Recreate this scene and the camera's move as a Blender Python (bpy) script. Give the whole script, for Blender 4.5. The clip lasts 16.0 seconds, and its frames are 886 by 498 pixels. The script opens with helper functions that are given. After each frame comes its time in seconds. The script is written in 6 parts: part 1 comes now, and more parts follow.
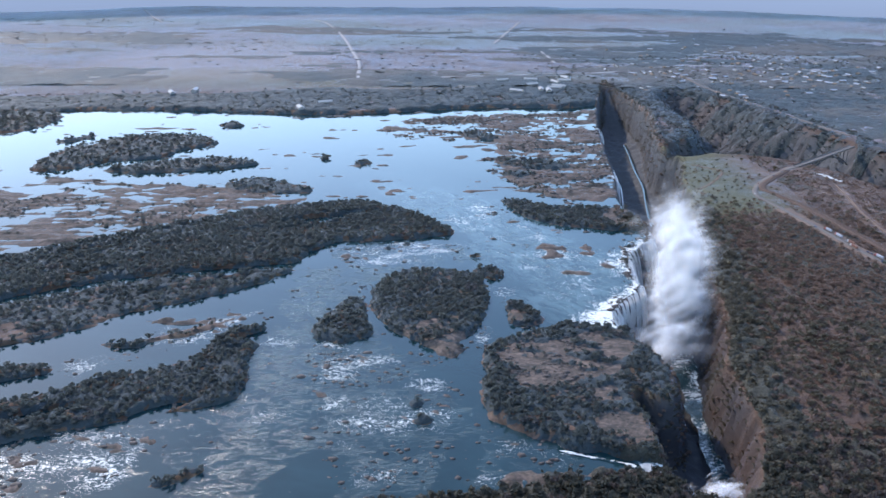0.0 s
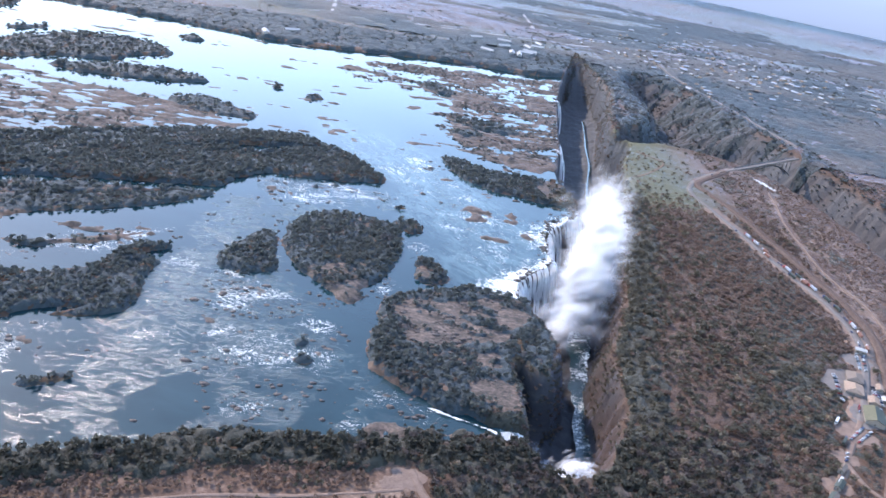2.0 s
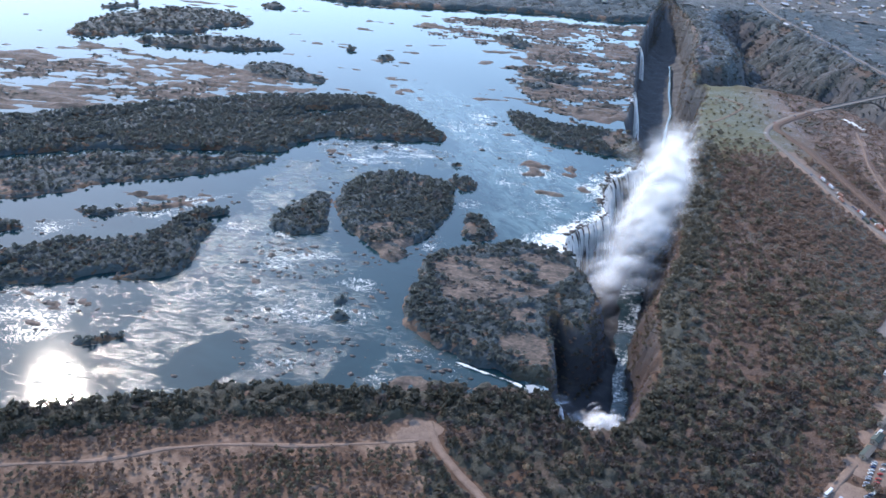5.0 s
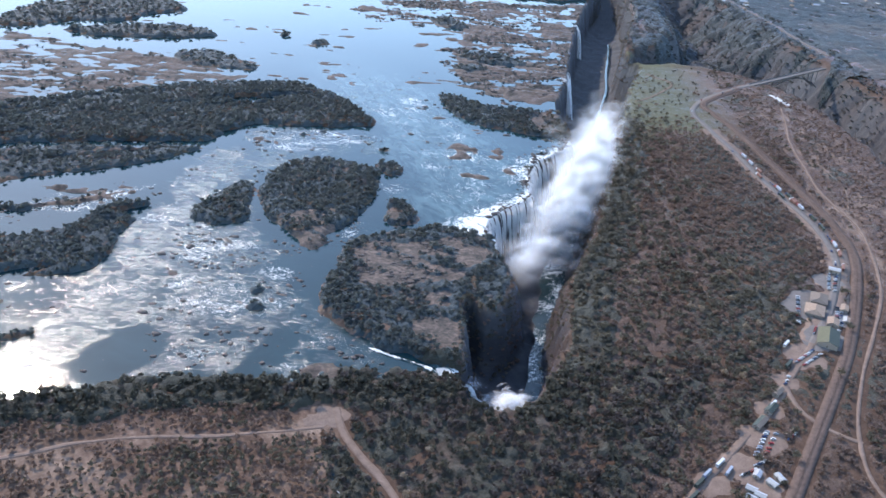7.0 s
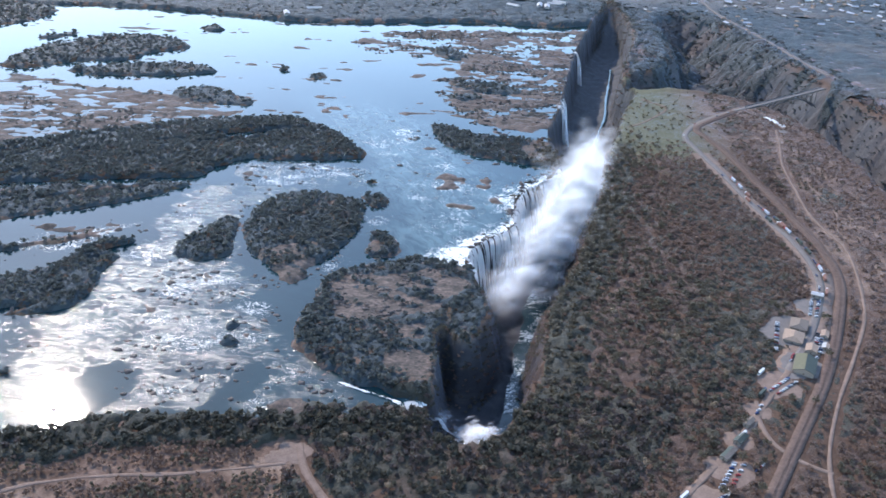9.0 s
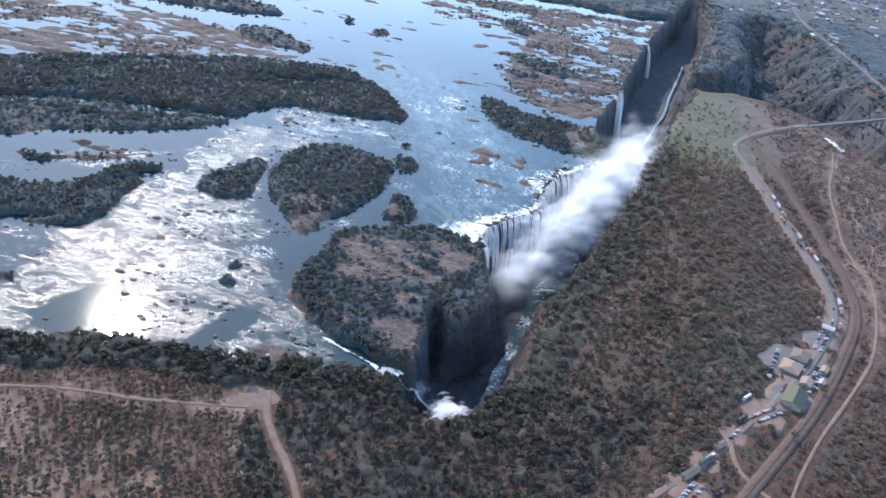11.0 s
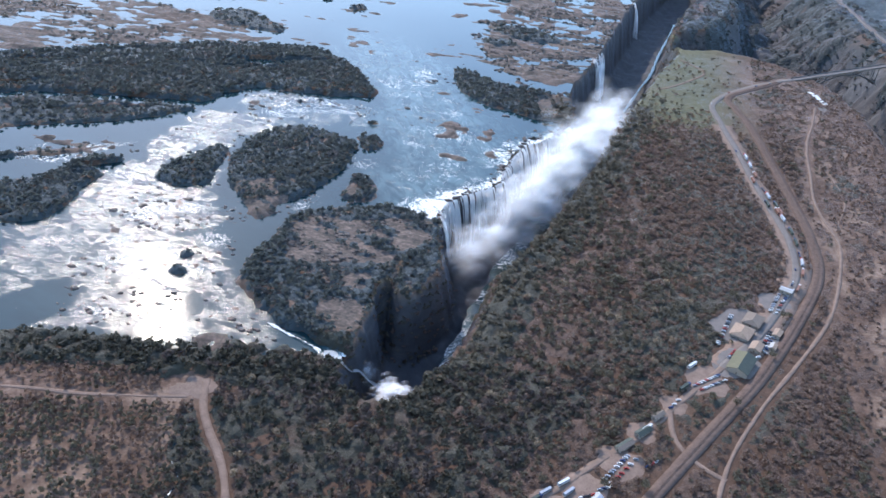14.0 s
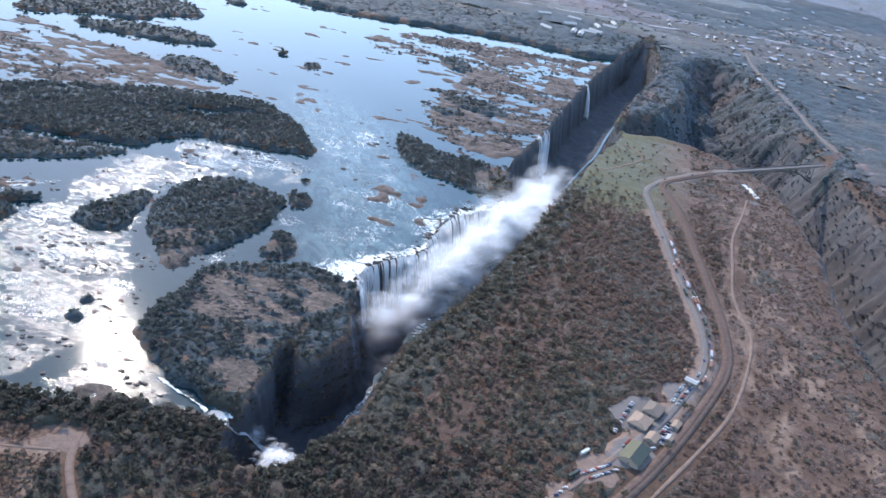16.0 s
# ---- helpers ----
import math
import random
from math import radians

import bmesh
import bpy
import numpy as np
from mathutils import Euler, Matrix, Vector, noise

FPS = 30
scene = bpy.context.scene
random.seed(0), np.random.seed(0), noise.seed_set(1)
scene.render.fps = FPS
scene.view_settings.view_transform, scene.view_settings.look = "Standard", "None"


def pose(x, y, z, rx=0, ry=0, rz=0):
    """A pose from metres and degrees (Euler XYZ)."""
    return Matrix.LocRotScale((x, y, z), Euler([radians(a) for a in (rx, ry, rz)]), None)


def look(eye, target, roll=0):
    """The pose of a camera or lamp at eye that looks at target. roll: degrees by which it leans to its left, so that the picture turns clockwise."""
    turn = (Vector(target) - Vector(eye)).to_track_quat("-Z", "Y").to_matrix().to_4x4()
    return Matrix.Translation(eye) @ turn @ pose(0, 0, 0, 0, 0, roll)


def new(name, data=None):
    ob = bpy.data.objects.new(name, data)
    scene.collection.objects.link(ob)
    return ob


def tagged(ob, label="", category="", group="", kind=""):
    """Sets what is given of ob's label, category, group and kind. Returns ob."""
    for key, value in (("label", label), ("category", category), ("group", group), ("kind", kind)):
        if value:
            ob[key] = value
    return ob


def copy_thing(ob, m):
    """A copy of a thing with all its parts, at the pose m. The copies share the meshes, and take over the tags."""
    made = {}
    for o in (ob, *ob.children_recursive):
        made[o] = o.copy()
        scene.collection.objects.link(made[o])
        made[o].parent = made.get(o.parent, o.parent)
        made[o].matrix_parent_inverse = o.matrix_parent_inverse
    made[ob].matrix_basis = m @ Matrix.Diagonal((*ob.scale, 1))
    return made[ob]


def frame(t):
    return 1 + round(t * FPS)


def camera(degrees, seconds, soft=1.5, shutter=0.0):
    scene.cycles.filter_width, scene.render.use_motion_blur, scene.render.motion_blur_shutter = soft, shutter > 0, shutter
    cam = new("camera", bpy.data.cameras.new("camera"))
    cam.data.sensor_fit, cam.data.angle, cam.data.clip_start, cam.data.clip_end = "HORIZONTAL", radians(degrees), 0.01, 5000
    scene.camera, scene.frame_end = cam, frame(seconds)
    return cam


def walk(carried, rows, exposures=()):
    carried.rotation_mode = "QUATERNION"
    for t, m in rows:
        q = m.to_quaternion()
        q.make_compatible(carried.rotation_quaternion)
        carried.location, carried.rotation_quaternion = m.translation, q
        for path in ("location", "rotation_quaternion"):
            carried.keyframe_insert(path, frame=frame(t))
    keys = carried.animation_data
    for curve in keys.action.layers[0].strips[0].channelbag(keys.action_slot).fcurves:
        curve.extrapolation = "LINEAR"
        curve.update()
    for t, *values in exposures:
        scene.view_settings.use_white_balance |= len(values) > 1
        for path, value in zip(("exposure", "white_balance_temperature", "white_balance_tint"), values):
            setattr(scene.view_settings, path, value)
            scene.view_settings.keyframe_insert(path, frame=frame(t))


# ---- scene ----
cam = camera(54.9, 16.0, soft=1.6)
EXPOSURES = [(0, 1.04, 6020, 16), (0.5, 1.16, 6120, 18), (1, 1.36, 6220, 20), (2, 1.64, 6220, 20), (3, 1.48, 6170, 18), (3.5, 1.38, 6120, 16), (5, 1.3, 6100, 15), (11.5, 1.36, 6050, 15), (12.5, 1.5, 6050, 15), (13.5, 1.32, 6050, 15), (16, 1.34, 6050, 15)]
PATH = [
    (0, (1.309, 1.346, 428.585), (1.328, 3.22, 427.886), 0.5),
    (0.5, (15.588, 0.525, 430.482), (15.643, 2.375, 429.724), 4.3),
    (1, (30.224, -1.601, 434.066), (30.324, 0.228, 433.263), 8.3),
    (1.5, (46.34, -2.139, 436.217), (46.453, -0.315, 435.402), 10.3),
    (2, (60.227, -3.123, 439.118), (60.338, -1.293, 438.319), 10.4),
    (2.5, (75.201, -4.867, 442.077), (75.294, -3.028, 441.297), 10.1),
    (3, (88.746, -6.242, 445.892), (88.782, -4.397, 445.119), 9.1),
    (3.5, (103.626, -6.541, 448.866), (103.588, -4.712, 448.056), 7.8),
    (4, (118.139, -6.765, 451.379), (118.061, -4.972, 450.495), 7.1),
    (4.2, (124.569, -6.799, 453.357), (124.479, -5.02, 452.448), 6.4),
    (6.3, (183.454, -6.598, 464.451), (183.25, -4.845, 463.509), 4.8),
    (6.5, (189.404, -6.761, 467.096), (189.231, -5.008, 466.149), 4.8),
    (7, (201.899, -6.601, 471.161), (201.824, -4.85, 470.196), 4.6),
    (7.5, (216.222, -5.916, 474.638), (216.179, -4.168, 473.667), 3.7),
    (8, (229.312, -4.385, 477.355), (229.238, -2.628, 476.403), 2.2),
    (8.2, (235.015, -3.055, 478.27), (234.928, -1.286, 477.341), 2.0),
    (10.3, (295.54, 9.419, 483.574), (295.271, 11.175, 482.655), 5.2),
    (10.5, (300.827, 11.708, 484.583), (300.557, 13.446, 483.631), 6.2),
    (11, (314.8, 16.296, 487.492), (314.52, 18.01, 486.5), 9.1),
    (11.5, (329.147, 19.531, 489.442), (328.854, 21.214, 488.403), 11.2),
    (12, (343.334, 24.309, 492.843), (343.007, 25.959, 491.761), 10.9),
    (12.5, (357.715, 27.569, 496.552), (357.228, 29.161, 495.443), 6.7),
    (13, (369.741, 35.415, 498.81), (369.117, 36.949, 497.688), 4.7),
    (13.5, (383.436, 39.597, 500.239), (382.847, 41.161, 499.14), 3.9),
    (14, (397.057, 45.113, 503.168), (396.717, 46.773, 502.106), 5.2),
    (14.5, (408.485, 50.041, 505.44), (408.238, 51.755, 504.44), 6.5),
    (15, (422.518, 56.84, 505.966), (422.236, 58.571, 505.005), 8.1),
    (15.5, (435.176, 64.397, 508.328), (434.903, 66.135, 507.377), 9.7),
    (16, (449.955, 71.394, 510.668), (449.657, 73.139, 509.739), 10.5),
]
walk(cam, [(t, look(eye, target, roll)) for t, eye, target, roll in PATH], EXPOSURES)

# ---------------------------------------------------------------- light
SUN_DIR = Vector((-0.452, 0.672, 0.587)).normalized()
world = bpy.data.worlds.new("world")
scene.world = world
world.use_nodes = True
wn, wl = world.node_tree.nodes, world.node_tree.links
sky = wn.new("ShaderNodeTexSky")
sky.sky_type, sky.sun_disc = "NISHITA", False
sky.sun_elevation = math.asin(SUN_DIR.z)
sky.sun_rotation = math.atan2(SUN_DIR.x, SUN_DIR.y)
sky.air_density, sky.dust_density, sky.ozone_density, sky.altitude = 1.5, 0.7, 3.6, 900
wl.new(sky.outputs["Color"], wn["Background"].inputs["Color"])
wn["Background"].inputs["Strength"].default_value = 0.2
sun = new("sun", bpy.data.lights.new("sun", "SUN"))
sun.data.energy, sun.data.angle, sun.data.color = 2.05, radians(1.0), (1.0, 0.91, 0.78)
sun.matrix_world = look((-1500, 2300, 2000), Vector((-1500, 2300, 2000)) - SUN_DIR)


scene.cycles.transparent_max_bounces = 48


# ---------------------------------------------------------------- materials
def material(name):
    m = bpy.data.materials.new(name)
    m.use_nodes = True
    return m, m.node_tree.nodes, m.node_tree.links, m.node_tree.nodes["Principled BSDF"]


def coords(n, l, scale=1.0, stretch=(1, 1, 1)):
    geo = n.new("ShaderNodeNewGeometry")
    mp = n.new("ShaderNodeMapping")
    mp.inputs["Scale"].default_value = [scale * s for s in stretch]
    l.new(geo.outputs["Position"], mp.inputs["Vector"])
    return mp.outputs["Vector"]


def noise_tex(n, l, size, detail=4.0, rough=0.6, stretch=(1, 1, 1), warp=0.0):
    t = n.new("ShaderNodeTexNoise")
    t.inputs["Scale"].default_value = 1.0
    t.inputs["Detail"].default_value, t.inputs["Roughness"].default_value = detail, rough
    t.inputs["Distortion"].default_value = warp
    l.new(coords(n, l, 1.0 / size, stretch), t.inputs["Vector"])
    return t.outputs["Fac"]


def attr(n, name):
    a = n.new("ShaderNodeAttribute")
    a.attribute_name = name
    return a.outputs["Fac"]


def calc(n, l, op, a, b, clamp=False):
    m = n.new("ShaderNodeMath")
    m.operation, m.use_clamp = op, clamp
    for sock, v in zip(m.inputs, (a, b)):
        if isinstance(v, (int, float)):
            sock.default_value = v
        else:
            l.new(v, sock)
    return m.outputs[0]


def span(n, l, v, a, b, c=0.0, d=1.0):
    m = n.new("ShaderNodeMapRange")
    m.interpolation_type = "SMOOTHSTEP"
    for k, x in zip(("From Min", "From Max", "To Min", "To Max"), (a, b, c, d)):
        m.inputs[k].default_value = x
    l.new(v, m.inputs["Value"])
    return m.outputs["Result"]


def ramp(n, l, v, stops):
    r = n.new("ShaderNodeValToRGB")
    while len(r.color_ramp.elements) < len(stops):
        r.color_ramp.elements.new(0.5)
    for e, (p, c) in zip(r.color_ramp.elements, stops):
        e.position, e.color = p, (*c, 1)
    l.new(v, r.inputs["Fac"])
    return r.outputs["Color"]


def mixed(n, l, f, a, b):
    m = n.new("ShaderNodeMix")
    m.data_type = "RGBA"
    for sock, v in ((m.inputs[0], f), (m.inputs[6], a), (m.inputs[7], b)):
        if isinstance(v, (int, float)):
            sock.default_value = v
        elif isinstance(v, tuple):
            sock.default_value = (*v, 1)
        else:
            l.new(v, sock)
    return m.outputs[2]


def bump(n, l, h, strength, distance):
    b = n.new("ShaderNodeBump")
    b.inputs["Strength"].default_value, b.inputs["Distance"].default_value = strength, distance
    l.new(h, b.inputs["Height"])
    return b.outputs["Normal"]


def plain(name, colour, rough=0.6, metal=0.0, size=3.0, vary=0.35, spec=0.16):
    """A worn surface: the colour, mottled at two sizes."""
    m, n, l, p = material(name)
    f = calc(n, l, "ADD", noise_tex(n, l, size, 5), noise_tex(n, l, size * 0.13, 3))
    dark = tuple(c * (1 - vary) for c in colour)
    light = tuple(min(1, c * (1 + vary)) for c in colour)
    l.new(ramp(n, l, calc(n, l, "MULTIPLY", f, 0.5), [(0.3, dark), (0.7, light)]), p.inputs["Base Color"])
    p.inputs["Roughness"].default_value, p.inputs["Metallic"].default_value = rough, metal
    p.inputs["Specular IOR Level"].default_value = spec
    return m


def haze_sheen(p, weight=0.9, tint=(0.52, 0.68, 0.94), rough=0.18):
    """A pale blue sheen at low angles that stands in for haze."""
    p.inputs["Sheen Weight"].default_value, p.inputs["Sheen Roughness"].default_value = weight, rough
    p.inputs["Sheen Tint"].default_value = (*tint, 1)


def ground_material():
    m, n, l, p = material("dry_bush_ground")
    fine = noise_tex(n, l, 7, 7, 0.76)
    wide = noise_tex(n, l, 45, 7, 0.7)
    soil = ramp(n, l, fine, [(0.3, (0.07, 0.042, 0.03)), (0.47, (0.14, 0.085, 0.058)), (0.6, (0.21, 0.135, 0.094)), (0.75, (0.3, 0.205, 0.147))])
    litter = ramp(n, l, fine, [(0.3, (0.045, 0.026, 0.017)), (0.55, (0.085, 0.049, 0.031)), (0.75, (0.14, 0.082, 0.052))])
    col = mixed(n, l, span(n, l, wide, 0.35, 0.65), litter, soil)
    col = mixed(n, l, calc(n, l, "MULTIPLY", attr(n, "woods"), 0.85), col, litter)
    grass = ramp(n, l, fine, [(0.3, (0.05, 0.05, 0.024)), (0.6, (0.115, 0.1, 0.05)), (0.8, (0.19, 0.155, 0.085))])
    col = mixed(n, l, attr(n, "grass"), col, grass)
    sand = ramp(n, l, fine, [(0.3, (0.14, 0.087, 0.058)), (0.5, (0.22, 0.145, 0.098)), (0.7, (0.34, 0.235, 0.165))])
    col = mixed(n, l, attr(n, "sand"), col, sand)
    grit = noise_tex(n, l, 3.4, 8, 0.8, (0.7, 1, 1))
    tier = noise_tex(n, l, 12, 5, 0.65, (0.4, 1, 1), 0.8)
    grit = calc(n, l, "ADD", calc(n, l, "MULTIPLY", grit, 0.65), calc(n, l, "MULTIPLY", tier, 0.35))
    rock = ramp(n, l, grit, [(0.34, (0.03, 0.027, 0.022)), (0.45, (0.06, 0.05, 0.04)), (0.55, (0.145, 0.104, 0.08)), (0.68, (0.29, 0.215, 0.168))])
    col = mixed(n, l, attr(n, "rock"), col, rock)
    band = noise_tex(n, l, 16, 6, 0.7, (0.35, 0.35, 1.6))
    crag = noise_tex(n, l, 5, 7, 0.75, (1, 1, 0.45), 0.8)
    # Wall rock is painted dark for near shade and pale for far haze.
    shaded_rock = ramp(n, l, band, [(0.3, (0.03, 0.031, 0.034)), (0.55, (0.055, 0.053, 0.054)), (0.75, (0.1, 0.09, 0.082))])
    hazed_rock = ramp(n, l, crag, [(0.3, (0.055, 0.055, 0.056)), (0.5, (0.085, 0.081, 0.078)), (0.7, (0.125, 0.113, 0.103))])
    col = mixed(n, l, attr(n, "cliff"), col, mixed(n, l, attr(n, "wall_shade"), hazed_rock, shaded_rock))
    l.new(col, p.inputs["Base Color"])
    p.inputs["Roughness"].default_value = 0.85
    p.inputs["Specular IOR Level"].default_value = 0.12
    l.new(bump(n, l, fine, 0.8, 1.5), p.inputs["Normal"])
    # The stand-in haze is strongest on bare ground.
    haze_sheen(p)
    bare = calc(n, l, "SUBTRACT", 1.0, calc(n, l, "MAXIMUM", calc(n, l, "MAXIMUM", attr(n, "cliff"), calc(n, l, "MULTIPLY", attr(n, "rock"), 0.75)), calc(n, l, "MULTIPLY", attr(n, "woods"), 0.85)))
    l.new(calc(n, l, "MAXIMUM", calc(n, l, "MULTIPLY", bare, 0.8, True), 0.12), p.inputs["Sheen Weight"])
    return m


def drift_noise(n, l, size, way, detail, rough, warp, long=3.5):
    """Noise drawn out along the way of the current."""
    geo, flat = n.new("ShaderNodeNewGeometry"), n.new("ShaderNodeCombineXYZ")
    for k, (d, length) in enumerate(((way, size * long), ((-way[1], way[0]), size))):
        dot = n.new("ShaderNodeVectorMath")
        dot.operation = "DOT_PRODUCT"
        dot.inputs[1].default_value = (d[0] / length, d[1] / length, 0)
        l.new(geo.outputs["Position"], dot.inputs[0])
        l.new(dot.outputs["Value"], flat.inputs[k])
    t = n.new("ShaderNodeTexNoise")
    t.inputs["Scale"].default_value, t.inputs["Detail"].default_value = 1.0, detail
    t.inputs["Roughness"].default_value, t.inputs["Distortion"].default_value = rough, warp
    l.new(flat.outputs["Vector"], t.inputs["Vector"])
    return t.outputs["Fac"]


def crests(n, l, v, sharp):
    """Thin lines where the noise passes its middle."""
    away = calc(n, l, "ABSOLUTE", calc(n, l, "SUBTRACT", v, 0.5), 0.0)
    return calc(n, l, "SUBTRACT", 1.0, calc(n, l, "MULTIPLY", away, sharp), True)


def water_material():
    m, n, l, p = material("river_water")
    flow = (0.6, 1.0, 1.0)
    rapid, foam_at, milk_glint = attr(n, "rapid"), attr(n, "foam"), attr(n, "milk_glint")
    chop = calc(n, l, "ADD", calc(n, l, "MULTIPLY", noise_tex(n, l, 19, 4, 0.6, flow, 0.8), 0.28), calc(n, l, "MULTIPLY", noise_tex(n, l, 6.5, 6, 0.7, (0.4, 1, 1), 1.3), 0.72))
    over = calc(n, l, "SUBTRACT", chop, calc(n, l, "SUBTRACT", 0.67, calc(n, l, "MULTIPLY", rapid, 0.18)))
    rapid = span(n, l, over, -0.01, 0.02)
    broad = noise_tex(n, l, 45, 4, 0.6, flow, 0.6)
    streak = noise_tex(n, l, 2.6, 8, 0.78, flow, 1.6)
    thread = crests(n, l, noise_tex(n, l, 8, 6, 0.66, flow, 1.6), 7.0)
    plume = crests(n, l, drift_noise(n, l, 9, (0.5, -0.866), 7, 0.66, 0.7, 2.4), 4.5)
    body = ramp(n, l, broad, [(0.3, (0.006, 0.02, 0.023)), (0.7, (0.013, 0.034, 0.037))])
    # Pale streaks in the body colour: aerated water plus painted sun glint.
    veil = calc(n, l, "MULTIPLY", milk_glint, span(n, l, drift_noise(n, l, 14, (0.5, -0.866), 7, 0.7, 0.8, 2.0), 0.36, 0.62, 0.12, 1.0))
    body = mixed(n, l, calc(n, l, "MULTIPLY", rapid, 0.05), body, (0.12, 0.145, 0.14))
    body = mixed(n, l, calc(n, l, "MULTIPLY", veil, 0.6), body, (0.13, 0.19, 0.185))
    p.inputs["Specular Tint"].default_value = (1.0, 0.95, 0.84, 1)
    level = calc(n, l, "SUBTRACT", 0.96, calc(n, l, "MULTIPLY", foam_at, 0.62))
    line = calc(n, l, "ADD", calc(n, l, "MULTIPLY", thread, 0.2), calc(n, l, "MULTIPLY", calc(n, l, "MULTIPLY", plume, milk_glint), 0.2))
    both = calc(n, l, "ADD", calc(n, l, "MULTIPLY", streak, 0.6), calc(n, l, "ADD", calc(n, l, "MULTIPLY", broad, 0.2), line))
    f = span(n, l, calc(n, l, "SUBTRACT", both, level), -0.02, 0.05)
    l.new(mixed(n, l, f, body, (0.7, 0.67, 0.59)), p.inputs["Base Color"])
    rough = calc(n, l, "ADD", calc(n, l, "MULTIPLY", rapid, 0.15), 0.05)
    l.new(calc(n, l, "ADD", rough, calc(n, l, "MULTIPLY", f, 0.7)), p.inputs["Roughness"])
    p.inputs["IOR"].default_value = 1.33
    l.new(calc(n, l, "ADD", calc(n, l, "MULTIPLY", rapid, 0.04), 0.46), p.inputs["Specular IOR Level"])
    ripple = noise_tex(n, l, 1.5, 4, 0.65, flow, 0.8)
    wave = noise_tex(n, l, 4.2, 5, 0.65, flow, 1.2)
    swell = noise_tex(n, l, 11, 4, 0.6, flow, 0.8)
    waves = calc(n, l, "ADD", ripple, calc(n, l, "ADD", calc(n, l, "MULTIPLY", wave, 2.2), calc(n, l, "MULTIPLY", swell, 3.4)))
    b = n.new("ShaderNodeBump")
    b.inputs["Distance"].default_value = 0.6
    l.new(calc(n, l, "ADD", calc(n, l, "MULTIPLY", rapid, 0.46), 0.015), b.inputs["Strength"])
    l.new(waves, b.inputs["Height"])
    l.new(b.outputs["Normal"], p.inputs["Normal"])
    return m


def see_through(m, n, l, p, share, colour=(0.92, 0.94, 0.96)):
    """Thin water: part of the light that falls on one side leaves by the other."""
    t = n.new("ShaderNodeBsdfTranslucent")
    t.inputs["Color"].default_value = (*colour, 1)
    mix = n.new("ShaderNodeMixShader")
    mix.inputs["Fac"].default_value = share
    l.new(p.outputs["BSDF"], mix.inputs[1])
    l.new(t.outputs["BSDF"], mix.inputs[2])
    l.new(mix.outputs["Shader"], n["Material Output"].inputs["Surface"])
    return m


def spray_material():
    """Soft puffs of drops, thin at their rims."""
    m, n, l, p = material("spray_mist")
    l.new(ramp(n, l, noise_tex(n, l, 40, 3), [(0.3, (0.92, 0.93, 0.94)), (0.7, (0.96, 0.96, 0.96))]), p.inputs["Base Color"])
    p.inputs["Roughness"].default_value = 0.9
    see_through(m, n, l, p, 0.66, (0.98, 0.98, 0.98))
    body = n["Mix Shader"]
    clear, veil = n.new("ShaderNodeBsdfTransparent"), n.new("ShaderNodeMixShader")
    grain = span(n, l, noise_tex(n, l, 34, 3, 0.5), 0.25, 0.7, 0.55, 1.0)
    thick = calc(n, l, "MULTIPLY", calc(n, l, "MULTIPLY", attr(n, "thick"), grain), 0.19)
    l.new(thick, veil.inputs["Fac"])
    l.new(clear.outputs["BSDF"], veil.inputs[1])
    l.new(body.outputs["Shader"], veil.inputs[2])
    l.new(veil.outputs["Shader"], n["Material Output"].inputs["Surface"])
    return m


def fall_material():
    m, n, l, p = material("falling_water")
    s = noise_tex(n, l, 1.7, 8, 0.8, (1, 1, 0.03), 0.3)
    l.new(ramp(n, l, s, [(0.33, (0.25, 0.26, 0.27)), (0.44, (0.6, 0.6, 0.59)), (0.56, (0.95, 0.94, 0.91))]), p.inputs["Base Color"])
    p.inputs["Roughness"].default_value = 0.5
    l.new(bump(n, l, s, 0.8, 1.0), p.inputs["Normal"])
    return see_through(m, n, l, p, 0.68, (0.98, 0.97, 0.94))


def leaf_material(name, stops, haze=0.1, gloss=0.15):
    m, n, l, p = material(name)
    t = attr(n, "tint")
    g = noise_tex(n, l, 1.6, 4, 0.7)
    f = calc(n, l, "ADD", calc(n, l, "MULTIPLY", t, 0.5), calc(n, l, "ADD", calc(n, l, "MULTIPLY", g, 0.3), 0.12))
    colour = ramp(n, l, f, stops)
    l.new(colour, p.inputs["Base Color"])
    p.inputs["Roughness"].default_value = 0.55
    p.inputs["Specular IOR Level"].default_value = gloss
    l.new(bump(n, l, g, 0.9, 0.6), p.inputs["Normal"])
    haze_sheen(p, haze)
    see_through(m, n, l, p, 0.58)
    l.new(colour, n["Translucent BSDF"].inputs["Color"])
    return m


MAT_GROUND = ground_material()
MAT_WATER = water_material()
MAT_FALL = fall_material()
GREEN = leaf_material("green_foliage", [(0.1, (0.094, 0.08, 0.055)), (0.45, (0.118, 0.1, 0.069)), (0.7, (0.142, 0.12, 0.082)), (0.95, (0.178, 0.15, 0.102))], 0.14)
DRY = leaf_material("dry_foliage", [(0.1, (0.145, 0.096, 0.072)), (0.4, (0.178, 0.119, 0.089)), (0.65, (0.21, 0.142, 0.106)), (0.95, (0.26, 0.182, 0.138))], 0.1)


